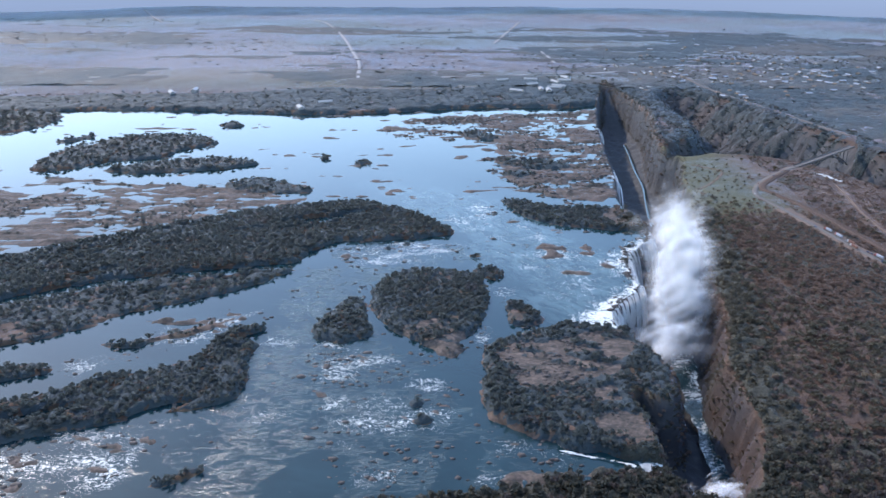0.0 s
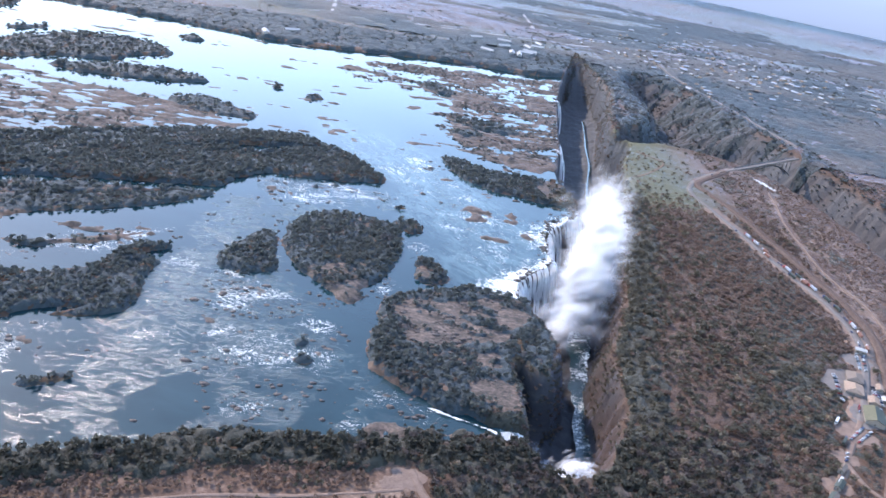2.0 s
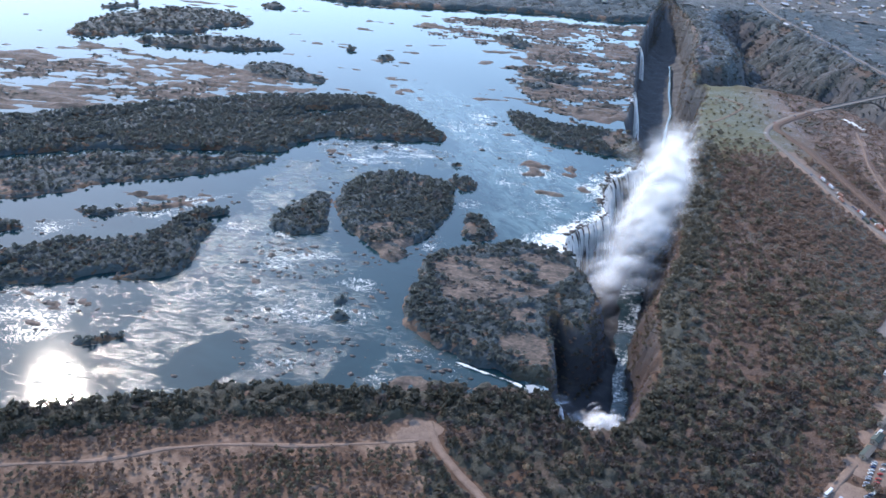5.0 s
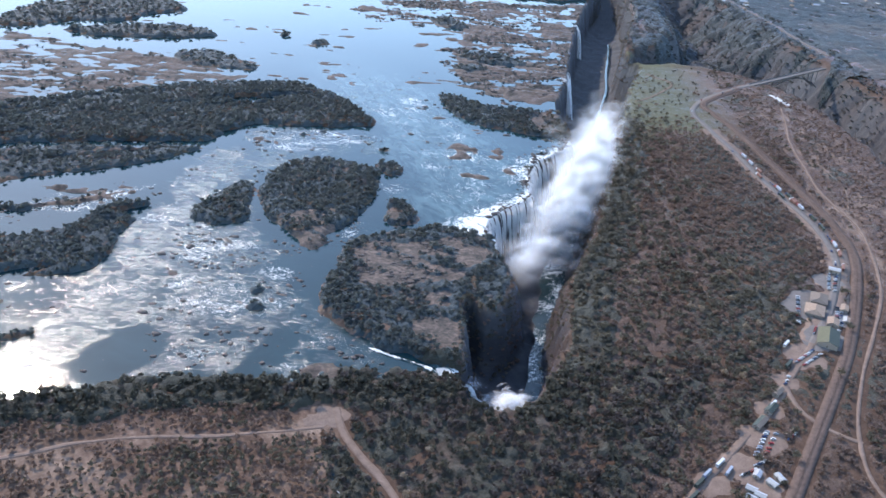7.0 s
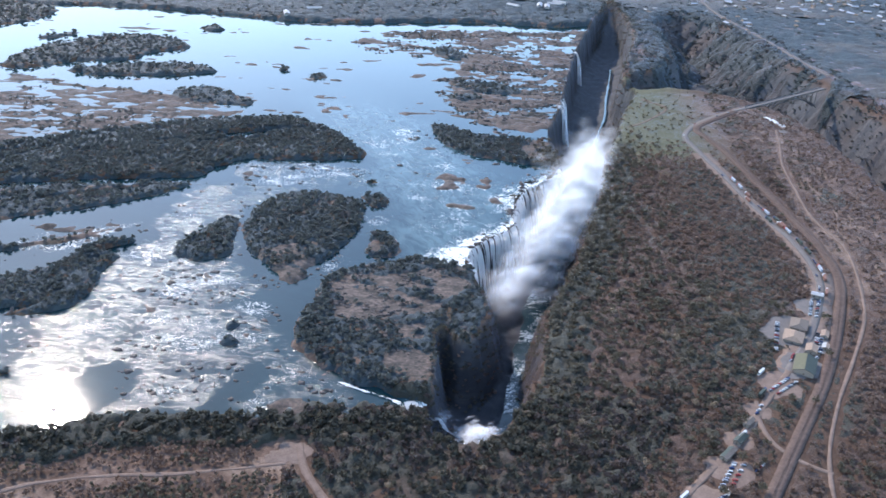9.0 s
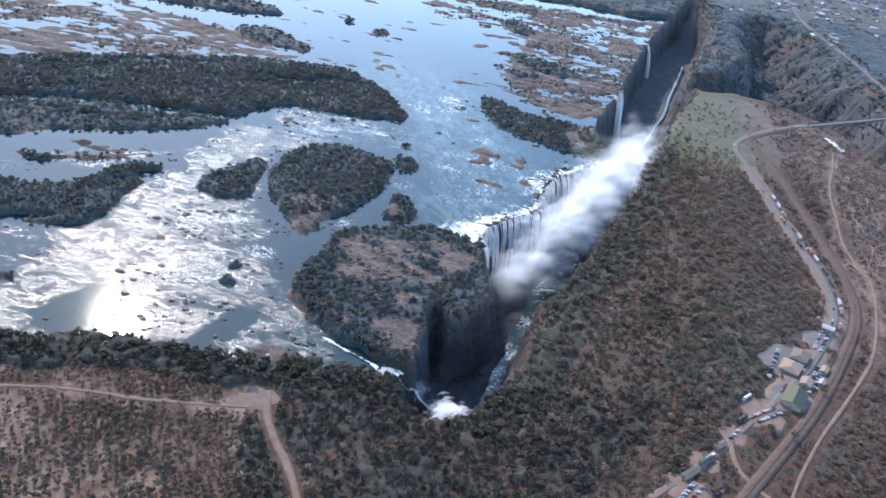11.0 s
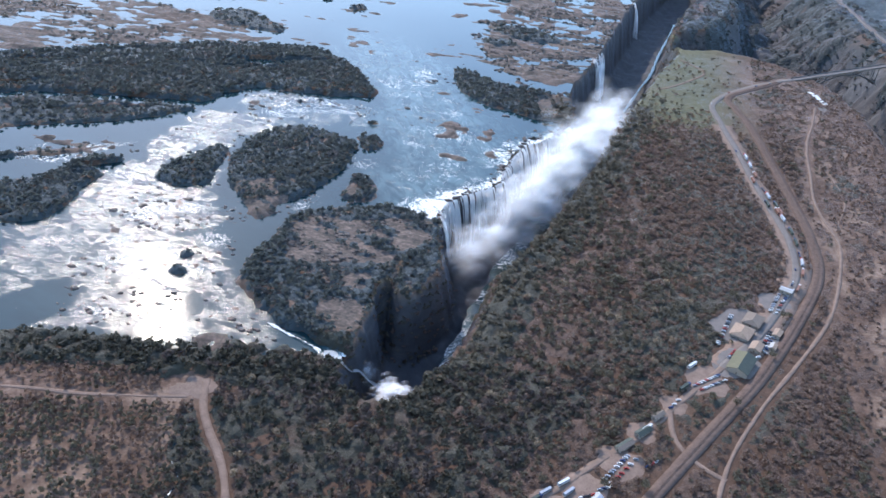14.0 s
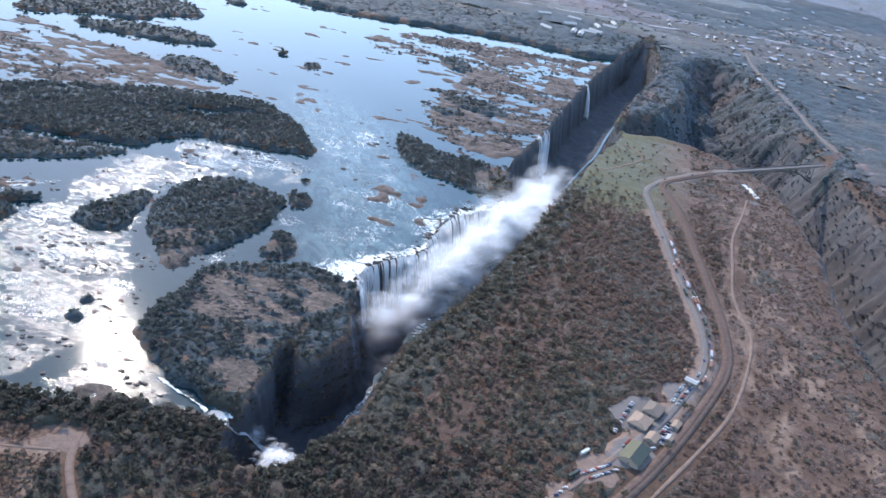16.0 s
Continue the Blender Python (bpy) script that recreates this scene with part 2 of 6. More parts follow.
def canopy_material(name, greens, browns, haze, gloss=0.08):
    """Closed tree tops, from green (dry 0) to brown (dry 1)."""
    m, n, l, p = material(name)
    g = noise_tex(n, l, 2.6, 6, 0.72)
    f = calc(n, l, "ADD", calc(n, l, "MULTIPLY", attr(n, "tint"), 0.6), calc(n, l, "MULTIPLY", g, 0.5))
    green = ramp(n, l, f, list(zip((0.3, 0.55, 0.8), greens)))
    brown = ramp(n, l, f, list(zip((0.3, 0.55, 0.8), browns)))
    mix = span(n, l, calc(n, l, "ADD", attr(n, "dry"), calc(n, l, "MULTIPLY", noise_tex(n, l, 11, 4), 0.5)), 0.55, 0.95)
    l.new(mixed(n, l, mix, green, brown), p.inputs["Base Color"])
    p.inputs["Roughness"].default_value, p.inputs["Specular IOR Level"].default_value = 0.6, gloss
    l.new(bump(n, l, g, 1.0, 2.2), p.inputs["Normal"])
    haze_sheen(p, haze)
    return m


CANOPY = canopy_material("closed_canopy", ((0.04, 0.036, 0.026), (0.055, 0.05, 0.036), (0.072, 0.065, 0.047)), ((0.062, 0.039, 0.028), (0.094, 0.059, 0.042), (0.134, 0.085, 0.06)), 0.05)
# Canopy colours shifted to blue-grey, painting distance haze into the leaves.
HAZED_CANOPY = canopy_material("hazed_far_canopy", ((0.038, 0.045, 0.045), (0.052, 0.061, 0.061), (0.072, 0.081, 0.079)), ((0.068, 0.059, 0.05), (0.092, 0.08, 0.068), (0.125, 0.108, 0.09)), 0.05, 0.06)
# Leaf tones darkened to paint the slope's shade, with a haze sheen on top.
RAVINE = canopy_material("shade_toned_ravine_leaves", ((0.03, 0.034, 0.033), (0.044, 0.049, 0.046), (0.064, 0.068, 0.061)), ((0.046, 0.04, 0.037), (0.066, 0.057, 0.052), (0.095, 0.081, 0.071)), 0.25)
# Leaf colours with the same haze mixed in.
HAZED_GREEN = leaf_material("hazed_far_foliage", [(0.1, (0.074, 0.08, 0.072)), (0.5, (0.098, 0.104, 0.092)), (0.95, (0.134, 0.138, 0.118))], 0.25, 0.15)
HAZED_DRY = leaf_material("hazed_far_scrub", [(0.1, (0.085, 0.08, 0.076)), (0.5, (0.108, 0.1, 0.094)), (0.95, (0.145, 0.13, 0.12))], 0.25, 0.2)
# Darker copies of the green and dry leaves, painting shade on the near woods.
SHADED_GREEN = leaf_material("shaded_green_foliage", [(0.1, (0.05, 0.048, 0.036)), (0.5, (0.068, 0.064, 0.048)), (0.95, (0.095, 0.088, 0.066))], 0.1)
SHADED_DRY = leaf_material("shaded_dry_foliage", [(0.1, (0.07, 0.056, 0.05)), (0.5, (0.092, 0.072, 0.063)), (0.95, (0.125, 0.098, 0.084))], 0.1)
PALE = leaf_material("pale_foliage", [(0.2, (0.2, 0.15, 0.1)), (0.8, (0.34, 0.26, 0.18))])
BARK = plain("bark", (0.11, 0.085, 0.065), 0.9, size=1.0)
MIST = spray_material()
ASPHALT = plain("worn_asphalt", (0.15, 0.126, 0.108), 0.95, size=8, vary=0.25, spec=0.1)
DIRT = plain("pale_dirt", (0.175, 0.118, 0.086), 0.9, size=9, vary=0.4)
BALLAST = plain("railway_ballast", (0.115, 0.078, 0.06), 0.95, size=4, vary=0.45, spec=0.05)
FAR_DIRT = plain("pale_grey_track", (0.3, 0.275, 0.26), 0.95, size=30, vary=0.25)
CHALK = plain("white_spoil", (0.55, 0.53, 0.49), 0.9, size=4, vary=0.25)
RUSTY = plain("rust_brown_trailer", (0.2, 0.1, 0.07), 0.7, size=4)
RUST = plain("rusty_rail", (0.11, 0.075, 0.055), 0.75, size=4, spec=0.1)
STEEL = plain("dark_steel", (0.12, 0.12, 0.12), 0.45, 0.7, size=3)
TILE = plain("tan_roof", (0.26, 0.18, 0.125), 0.8, size=2)
THATCH = plain("grey_brown_thatch", (0.17, 0.13, 0.1), 0.95, size=1.5)
TIN_GREEN = plain("lit_green_roof_sheet", (0.12, 0.108, 0.064), 0.8, 0.0, size=3, vary=0.2)
TIN_DARK = plain("dark_green_roof_sheet", (0.05, 0.057, 0.045), 0.65, 0.0, size=3, vary=0.2)
TIN_WHITE = plain("white_roof_sheet", (0.34, 0.32, 0.29), 0.7, size=3, vary=0.15)
WALL = plain("cream_plaster", (0.26, 0.21, 0.165), 0.85, size=2, vary=0.15)
GLASS = plain("dark_window_glass", (0.03, 0.035, 0.04), 0.08, size=4, vary=0.2, spec=0.6)
RUBBER = plain("black_rubber", (0.02, 0.02, 0.02), 0.8)
PAINTS = [plain("white_paint", (0.52, 0.5, 0.47), 0.55, size=5, vary=0.06, spec=0.12), plain("silver_paint", (0.3, 0.3, 0.31), 0.4, 0.2, vary=0.06),
          plain("dark_blue_paint", (0.03, 0.045, 0.1), 0.3, vary=0.1), plain("red_paint", (0.3, 0.04, 0.03), 0.35, vary=0.1),
          plain("black_paint", (0.02, 0.02, 0.022), 0.3, vary=0.1)]
CANVAS = plain("grey_tarpaulin", (0.34, 0.34, 0.35), 0.7, size=4, vary=0.2)


# ---------------------------------------------------------------- plan arithmetic
def lattice(ix, iy, seed):
    h = (ix.astype(np.int64) * 374761393 + iy.astype(np.int64) * 668265263 + seed * 2147483647) & 0xFFFFFFFF
    h = ((h ^ (h >> 13)) * 1274126177) & 0xFFFFFFFF
    return ((h ^ (h >> 16)) & 0xFFFF) / 65535.0


def value_noise(x, y, seed):
    ix, iy = np.floor(x), np.floor(y)
    fx, fy = x - ix, y - iy
    fx, fy = fx * fx * (3 - 2 * fx), fy * fy * (3 - 2 * fy)
    a, b = lattice(ix, iy, seed), lattice(ix + 1, iy, seed)
    c, d = lattice(ix, iy + 1, seed), lattice(ix + 1, iy + 1, seed)
    return (a * (1 - fx) + b * fx) * (1 - fy) + (c * (1 - fx) + d * fx) * fy


def fbm(x, y, size, octaves=4, seed=0):
    """Smooth noise from -1 to 1 with features of about that many metres."""
    out, amp, total = 0.0, 1.0, 0.0
    for o in range(octaves):
        out = out + amp * value_noise(x / size * 2**o + 17.3 * o, y / size * 2**o - 9.1 * o, seed + o)
        total += amp
        amp *= 0.55
    return out / total * 2 - 1


def smooth(a, b, v):
    t = np.clip((v - a) / (b - a), 0, 1)
    return t * t * (3 - 2 * t)


def rounded(poly, rounds=1):
    """A closed outline with its corners cut."""
    p = np.array(poly, float)
    for _ in range(rounds):
        q = np.roll(p, -1, 0)
        p = np.stack([0.8 * p + 0.2 * q, 0.2 * p + 0.8 * q], 1).reshape(-1, 2)
    return p


def inside(poly, x, y, reach=60.0):
    """Metres from the outline, positive inside, held to -reach outside."""
    p = np.asarray(poly, float)
    out = np.full(x.shape, -reach)
    near = (x > p[:, 0].min() - reach) & (x < p[:, 0].max() + reach) & (y > p[:, 1].min() - reach) & (y < p[:, 1].max() + reach)
    px, py = x[near], y[near]
    if not px.size:
        return out
    best, odd = np.full(px.shape, 1e12), np.zeros(px.shape, bool)
    for (ax, ay), (bx, by) in zip(p, np.roll(p, -1, 0)):
        dx, dy = bx - ax, by - ay
        t = np.clip(((px - ax) * dx + (py - ay) * dy) / (dx * dx + dy * dy + 1e-9), 0, 1)
        best = np.minimum(best, (px - ax - t * dx) ** 2 + (py - ay - t * dy) ** 2)
        if ay != by:
            odd ^= ((ay > py) != (by > py)) & (px < (bx - ax) * (py - ay) / (by - ay) + ax)
    d = np.sqrt(best)
    out[near] = np.maximum(np.where(odd, d, -d), -reach)
    return out


# ---------------------------------------------------------------- the plan
LIP = [(220, 885), (217, 930), (240, 968), (270, 1008), (268, 1048), (277, 1126), (322, 1188), (335, 1268), (312, 1368),
       (340, 1550), (357, 1750), (382, 1955), (408, 2140), (440, 2290), (470, 2420), (496, 2560)]
WEST_RIM = [(200, 596), (204, 625), (203, 660), (201, 695), (195, 724), (201, 742), (211, 726), (220, 712), (232, 716), (242, 745), (245, 790), (237, 825), (228, 852)]
EAST_RIM = [(506, 2560), (512, 2420), (528, 2260), (515, 2015), (475, 1820), (456, 1690), (480, 1597), (445, 1490), (430, 1380), (392, 1210),
            (385, 1135), (366, 1050), (350, 960), (335, 880), (307, 800), (304, 745), (299, 680), (287, 630), (268, 590), (250, 572), (232, 565), (214, 573)]
GORGE = rounded(WEST_RIM + LIP + EAST_RIM)
LOWER_GORGE = rounded([(452, 1700), (470, 1605), (560, 1632), (630, 1592), (690, 1562), (725, 1500), (750, 1440), (768, 1330), (780, 1145),
                       (790, 1025), (812, 920), (850, 700), (900, 400), (1050, 400), (985, 700), (960, 1000), (950, 1300), (905, 1550),
                       (875, 1700), (820, 1880), (720, 1960), (660, 2140), (600, 2150), (590, 1950), (540, 1770)])
RIVER = rounded([(-3500, 60), (-900, 330), (-600, 385), (-295, 468), (-190, 508), (-110, 538), (-70, 566), (20, 574), (110, 592),
                 (190, 604), (260, 640), (330, 900), (380, 1100), (400, 1300), (400, 1600), (450, 2000), (500, 2330), (455, 2262), (335, 2190),
                 (190, 2205), (-15, 2160), (-180, 2100), (-350, 2095), (-625, 2140), (-880, 2135), (-1135, 2055), (-1700, 1900), (-3500, 1300)])
# the wooded amphitheatre above the bend of the second gorge
BOWL = rounded([(548, 1735), (580, 1930), (566, 2150), (590, 2360), (680, 2440), (770, 2330), (806, 2150), (828, 1960), (868, 1770), (840, 1690), (700, 1690)], 2)
# outline, height, how rocky, how ragged
ISLANDS = []


def island(outline, height, rocky=0.0, ragged=7.0, woods=1.0):
    ISLANDS.append((rounded(outline, 2), height, rocky, ragged, woods))


# the long wooded island
island([(-1500, 700), (-900, 1000), (-615, 1090), (-505, 1170), (-405, 1245), (-265, 1335), (-140, 1380), (-45, 1330), (25, 1240),
        (25, 1205), (-55, 1185), (-140, 1180), (-178, 1140), (-182, 1095), (-260, 1072), (-345, 1052), (-415, 1032), (-470, 998), (-700, 870), (-1500, 600)], 5.0)
island([(-1300, 420), (-700, 700), (-500, 810), (-420, 868), (-350, 930), (-275, 975), (-212, 1020), (-176, 1078), (-260, 1056), (-345, 1036), (-415, 1012), (-480, 972), (-720, 840), (-1300, 560)], 3.0, 0.45, 10, 0.55)
island([(-900, 430), (-520, 590), (-400, 648), (-340, 665), (-275, 698), (-202, 718), (-186, 745), (-195, 805), (-186, 895), (-195, 930),
        (-235, 875), (-255, 808), (-325, 777), (-370, 747), (-440, 700), (-900, 520)], 4.5)
island([(-700, 610), (-475, 745), (-395, 775), (-395, 795), (-480, 788), (-700, 690)], 3)
island([(-375, 830), (-325, 860), (-270, 892), (-215, 932), (-262, 872), (-320, 838)], 1.5, 0.6, 5, 0.3)
# the islands above the western cataract
island([(-141, 860), (-136, 895), (-116, 955), (-95, 985), (-80, 935), (-65, 878), (-80, 855), (-105, 845)], 4, 0, 8)
island([(-80, 990), (-60, 1045), (-20, 1075), (25, 1060), (62, 1052), (72, 1010), (70, 965), (52, 890), (35, 860), (33, 815), (15, 810),
        (-15, 848), (-45, 875), (-70, 920)], 5, 0.25, 8)
island([(48, 1072), (85, 1088), (97, 1045), (78, 1030), (60, 1050)], 3, 0, 3)
island([(85, 965), (105, 968), (126, 925), (125, 898), (95, 890), (85, 915)], 4, 0.3, 8)
island([(-240, 585), (-220, 608), (-190, 620), (-190, 607), (-215, 590)], 2.5, 0, 3)
island([(-28, 722), (-17, 735), (-5, 724), (-16, 711)], 4, 0, 2)
island([(-21, 690), (-10, 703), (3, 693), (-8, 681)], 4, 0, 2)
# the island on the brink
island([(58, 835), (80, 857), (125, 876), (165, 902), (190, 884), (222, 880), (260, 850), (260, 640), (215, 617), (155, 637), (115, 645),
        (85, 678), (55, 697), (50, 745)], 8, 0.3, 7, 0.95)
island([(135, 1165), (170, 1185), (195, 1155), (185, 1120), (150, 1110)], 0.9, 1, 10, 0)
island([(200, 1150), (225, 1175), (245, 1140), (220, 1120)], 0.7, 1, 10, 0)
# the stony shelf below the near bank
island([(50, 602), (80, 611), (111, 613), (150, 617), (193, 611), (194, 588), (116, 578), (62, 570)], 1.6, 1, 6, 0)
# the wooded island in the middle of the brink
island([(100, 1405), (155, 1370), (215, 1345), (290, 1350), (350, 1330), (360, 1262), (300, 1232), (205, 1252), (145, 1295)], 4, 0.3, 6)
island([(-770, 1550), (-770, 1700), (-685, 1830), (-610, 1855), (-525, 1860), (-445, 1780), (-525, 1730), (-530, 1660), (-630, 1635), (-705, 1550)], 4, 0, 9)
island([(-630, 1570), (-560, 1615), (-420, 1670), (-325, 1620), (-395, 1575), (-495, 1555), (-575, 1535)], 4, 0, 8)
island([(-375, 1480), (-320, 1520), (-230, 1465), (-205, 1430), (-280, 1415), (-365, 1445)], 3, 0, 10, 0.8)
island([(-820, 1770), (-790, 1835), (-735, 1865), (-755, 1810)], 3, 0, 8)
island([(-515, 1965), (-480, 2000), (-435, 1965), (-465, 1935)], 3, 0, 6)
island([(-1200, 1750), (-1000, 1845), (-905, 1905), (-890, 2065), (-995, 2115), (-1250, 2000)], 4, 0, 9)
island([(-235, 1665), (-222, 1690), (-205, 1665), (-222, 1645)], 3, 0, 3)
island([(-165, 1625), (-140, 1655), (-115, 1630), (-140, 1610)], 3, 0, 3)
for ix, iy, rx, ry, tall, bare in ((-63, 1152, 15, 7, 2.5, 0), (-41, 1169, 12, 6, 2.5, 0), (-17, 1196, 16, 6, 2.5, 0), (58, 1122, 13, 8, 2.5, 0), (-102, 1172, 10, 5, 1.5, 1), (83, 1000, 8, 7, 2.5, 0), (39, 1395, 9, 5, 1.2, 1),
                                   (69, 1428, 10, 5, 1.5, 1), (93, 1507, 12, 6, 1.2, 1), (134, 1510, 10, 5, 1.2, 1), (217, 1138, 16, 10, 1.0, 1), (190, 1060, 26, 9, 0.9, 1), (238, 1090, 14, 12, 1.0, 1), (-340, 843, 34, 9, 2.2, 0),
                                   (-434, 782, 30, 9, 2.5, 0), (-290, 905, 46, 12, 1.2, 1), (-240, 920, 26, 14, 1.2, 1), (-8, 1163, 8, 5, 1.2, 1)):
    island([(ix + rx * math.cos(a) * (1 + 0.2 * math.sin(3 * a + ix)), iy + ry * math.sin(a)) for a in np.linspace(0, 6.28, 9)[:-1]], tall, bare, 5 if bare else 3, 1 - bare)
island([(110, 1640), (170, 1665), (235, 1655), (268, 1605), (225, 1590), (160, 1600)], 3, 0.2, 8)
island([(40, 1905), (90, 1925), (148, 1845), (110, 1830), (60, 1870)], 3, 0.2, 8)
island([(112, 1550), (160, 1575), (200, 1550), (160, 1535)], 2.5, 0.2, 7)
# bare ledges on the islands
BARE = [rounded([(285, 1352), (355, 1335), (365, 1262), (300, 1232), (262, 1290)], 2),
        rounded([(66, 828), (138, 846), (172, 865), (222, 878), (228, 850), (226, 822), (192, 772), (182, 705), (143, 707), (95, 735), (76, 767)], 2),
        rounded([(150, 700), (190, 700), (205, 650), (180, 640), (150, 660)], 2),
        rounded([(-46, 885), (1, 907), (28, 925), (45, 868), (45, 825), (27, 800), (-20, 832)], 2),
        rounded([(86, 915), (104, 930), (112, 895), (95, 885)], 2)]


def bare_ledge(x, y):
    out = np.zeros_like(x)
    for ledge in BARE:
        out = np.maximum(out, smooth(-5, 7, inside(ledge, x, y, 30) + 9 * fbm(x, y, 22, 3, 58)))
    return out


# flats of rock and reed
FLATS = [rounded([(-1400, 1000), (-755, 1435), (-710, 1530), (-600, 1495), (-445, 1480), (-295, 1445), (-200, 1395), (-275, 1325), (-385, 1262), (-505, 1175), (-620, 1095)], 2),
         rounded([(-145, 1960), (-40, 2090), (110, 2110), (295, 2120), (450, 2240), (460, 1945), (400, 1595), (330, 1385), (200, 1385), (115, 1510), (105, 1675), (120, 1795), (15, 1820), (-85, 1845)], 2)]
RAPIDS = rounded([(-640, 380), (-330, 560), (-300, 690), (-225, 700), (-205, 785), (-192, 925), (-172, 1120), (-140, 1180), (30, 1190), (70, 1110), (10, 1080),
                  (-85, 990), (-55, 875), (20, 750), (65, 690), (135, 640), (195, 612), (190, 596), (95, 588), (5, 566), (-90, 545), (-190, 495), (-300, 440), (-600, 340)], 2)
SHOALS = [(rounded([(18, 1058), (41, 1048), (64, 1015), (104, 1015), (102, 973), (83, 944), (63, 994)], 2), 0.9),
          (rounded([(35, 808), (38, 842), (46, 893), (72, 901), (67, 856), (57, 818)], 2), 0.8),
          (rounded([(-25, 840), (10, 830), (22, 760), (28, 700), (0, 690), (-30, 760)], 2), 1.2),
          (rounded([(-140, 860), (-90, 845), (10, 800), (30, 720), (20, 650), (-10, 600), (-60, 590), (-100, 640), (-130, 740)], 2), 0.75),
          (rounded([(-160, 1170), (30, 1195), (60, 1110), (-60, 1070), (-130, 1080)], 2), 0.8),
          (rounded([(-420, 700), (-330, 690), (-230, 705), (-240, 620), (-330, 540), (-420, 560)], 2), 1.2),
          (rounded([(-400, 800), (-200, 960), (-190, 930), (-250, 850), (-380, 770)], 2), 0.9),
          (rounded([(46, 662), (78, 678), (114, 655), (140, 638), (129, 622), (110, 615), (74, 612)], 2), 1.0),
          (rounded([(165, 900), (190, 885), (222, 885), (240, 965), (270, 1008), (240, 1010), (200, 960)], 2), 1.0),
          (rounded([(230, 1060), (275, 1050), (280, 1126), (322, 1190), (270, 1200), (240, 1150)], 2), 0.9)]


# still water among the rapids, and the white fan that feeds the main fall
POOLS = [rounded(p, 2) for p in ([(-137, 555), (-139, 587), (-115, 619), (-100, 648), (-77, 612), (-73, 576), (-105, 553)],
                                 [(-2, 585), (5, 628), (25, 657), (40, 655), (42, 620), (30, 588)],
                                 [(-5, 795), (35, 802), (45, 844), (60, 822), (53, 764), (21, 760)])]
# The fan's white is partly sun glint, painted as veil and foam.
FAN = rounded([(-130, 1560), (-115, 1430), (-20, 1280), (70, 1180), (112, 1010), (150, 905), (187, 880), (213, 923), (231, 999), (262, 1061), (215, 1190), (130, 1340), (15, 1490), (-70, 1600)], 2)


def gorge_depth(x, y):
    wob = fbm(x, y, 30, 3, 41) * 5
    return inside(GORGE, x, y) + wob * 0.6 + 2.5 * fbm(x, y, 11, 2, 43), inside(LOWER_GORGE, x, y, 90) + wob + 9 * fbm(x, y, 70, 3, 42)


def land_height(x, y):
    right = smooth(290, 540, x) * smooth(2600, 1700, y) * 18
    h = 7 + right + 2.5 * fbm(x, y, 160, 3, 3) + 1.0 * fbm(x, y, 25, 3, 4)
    far = smooth(2150, 2700, y)
    h = h + far * (8 + 14 * fbm(x, y, 700, 3, 5))
    return h


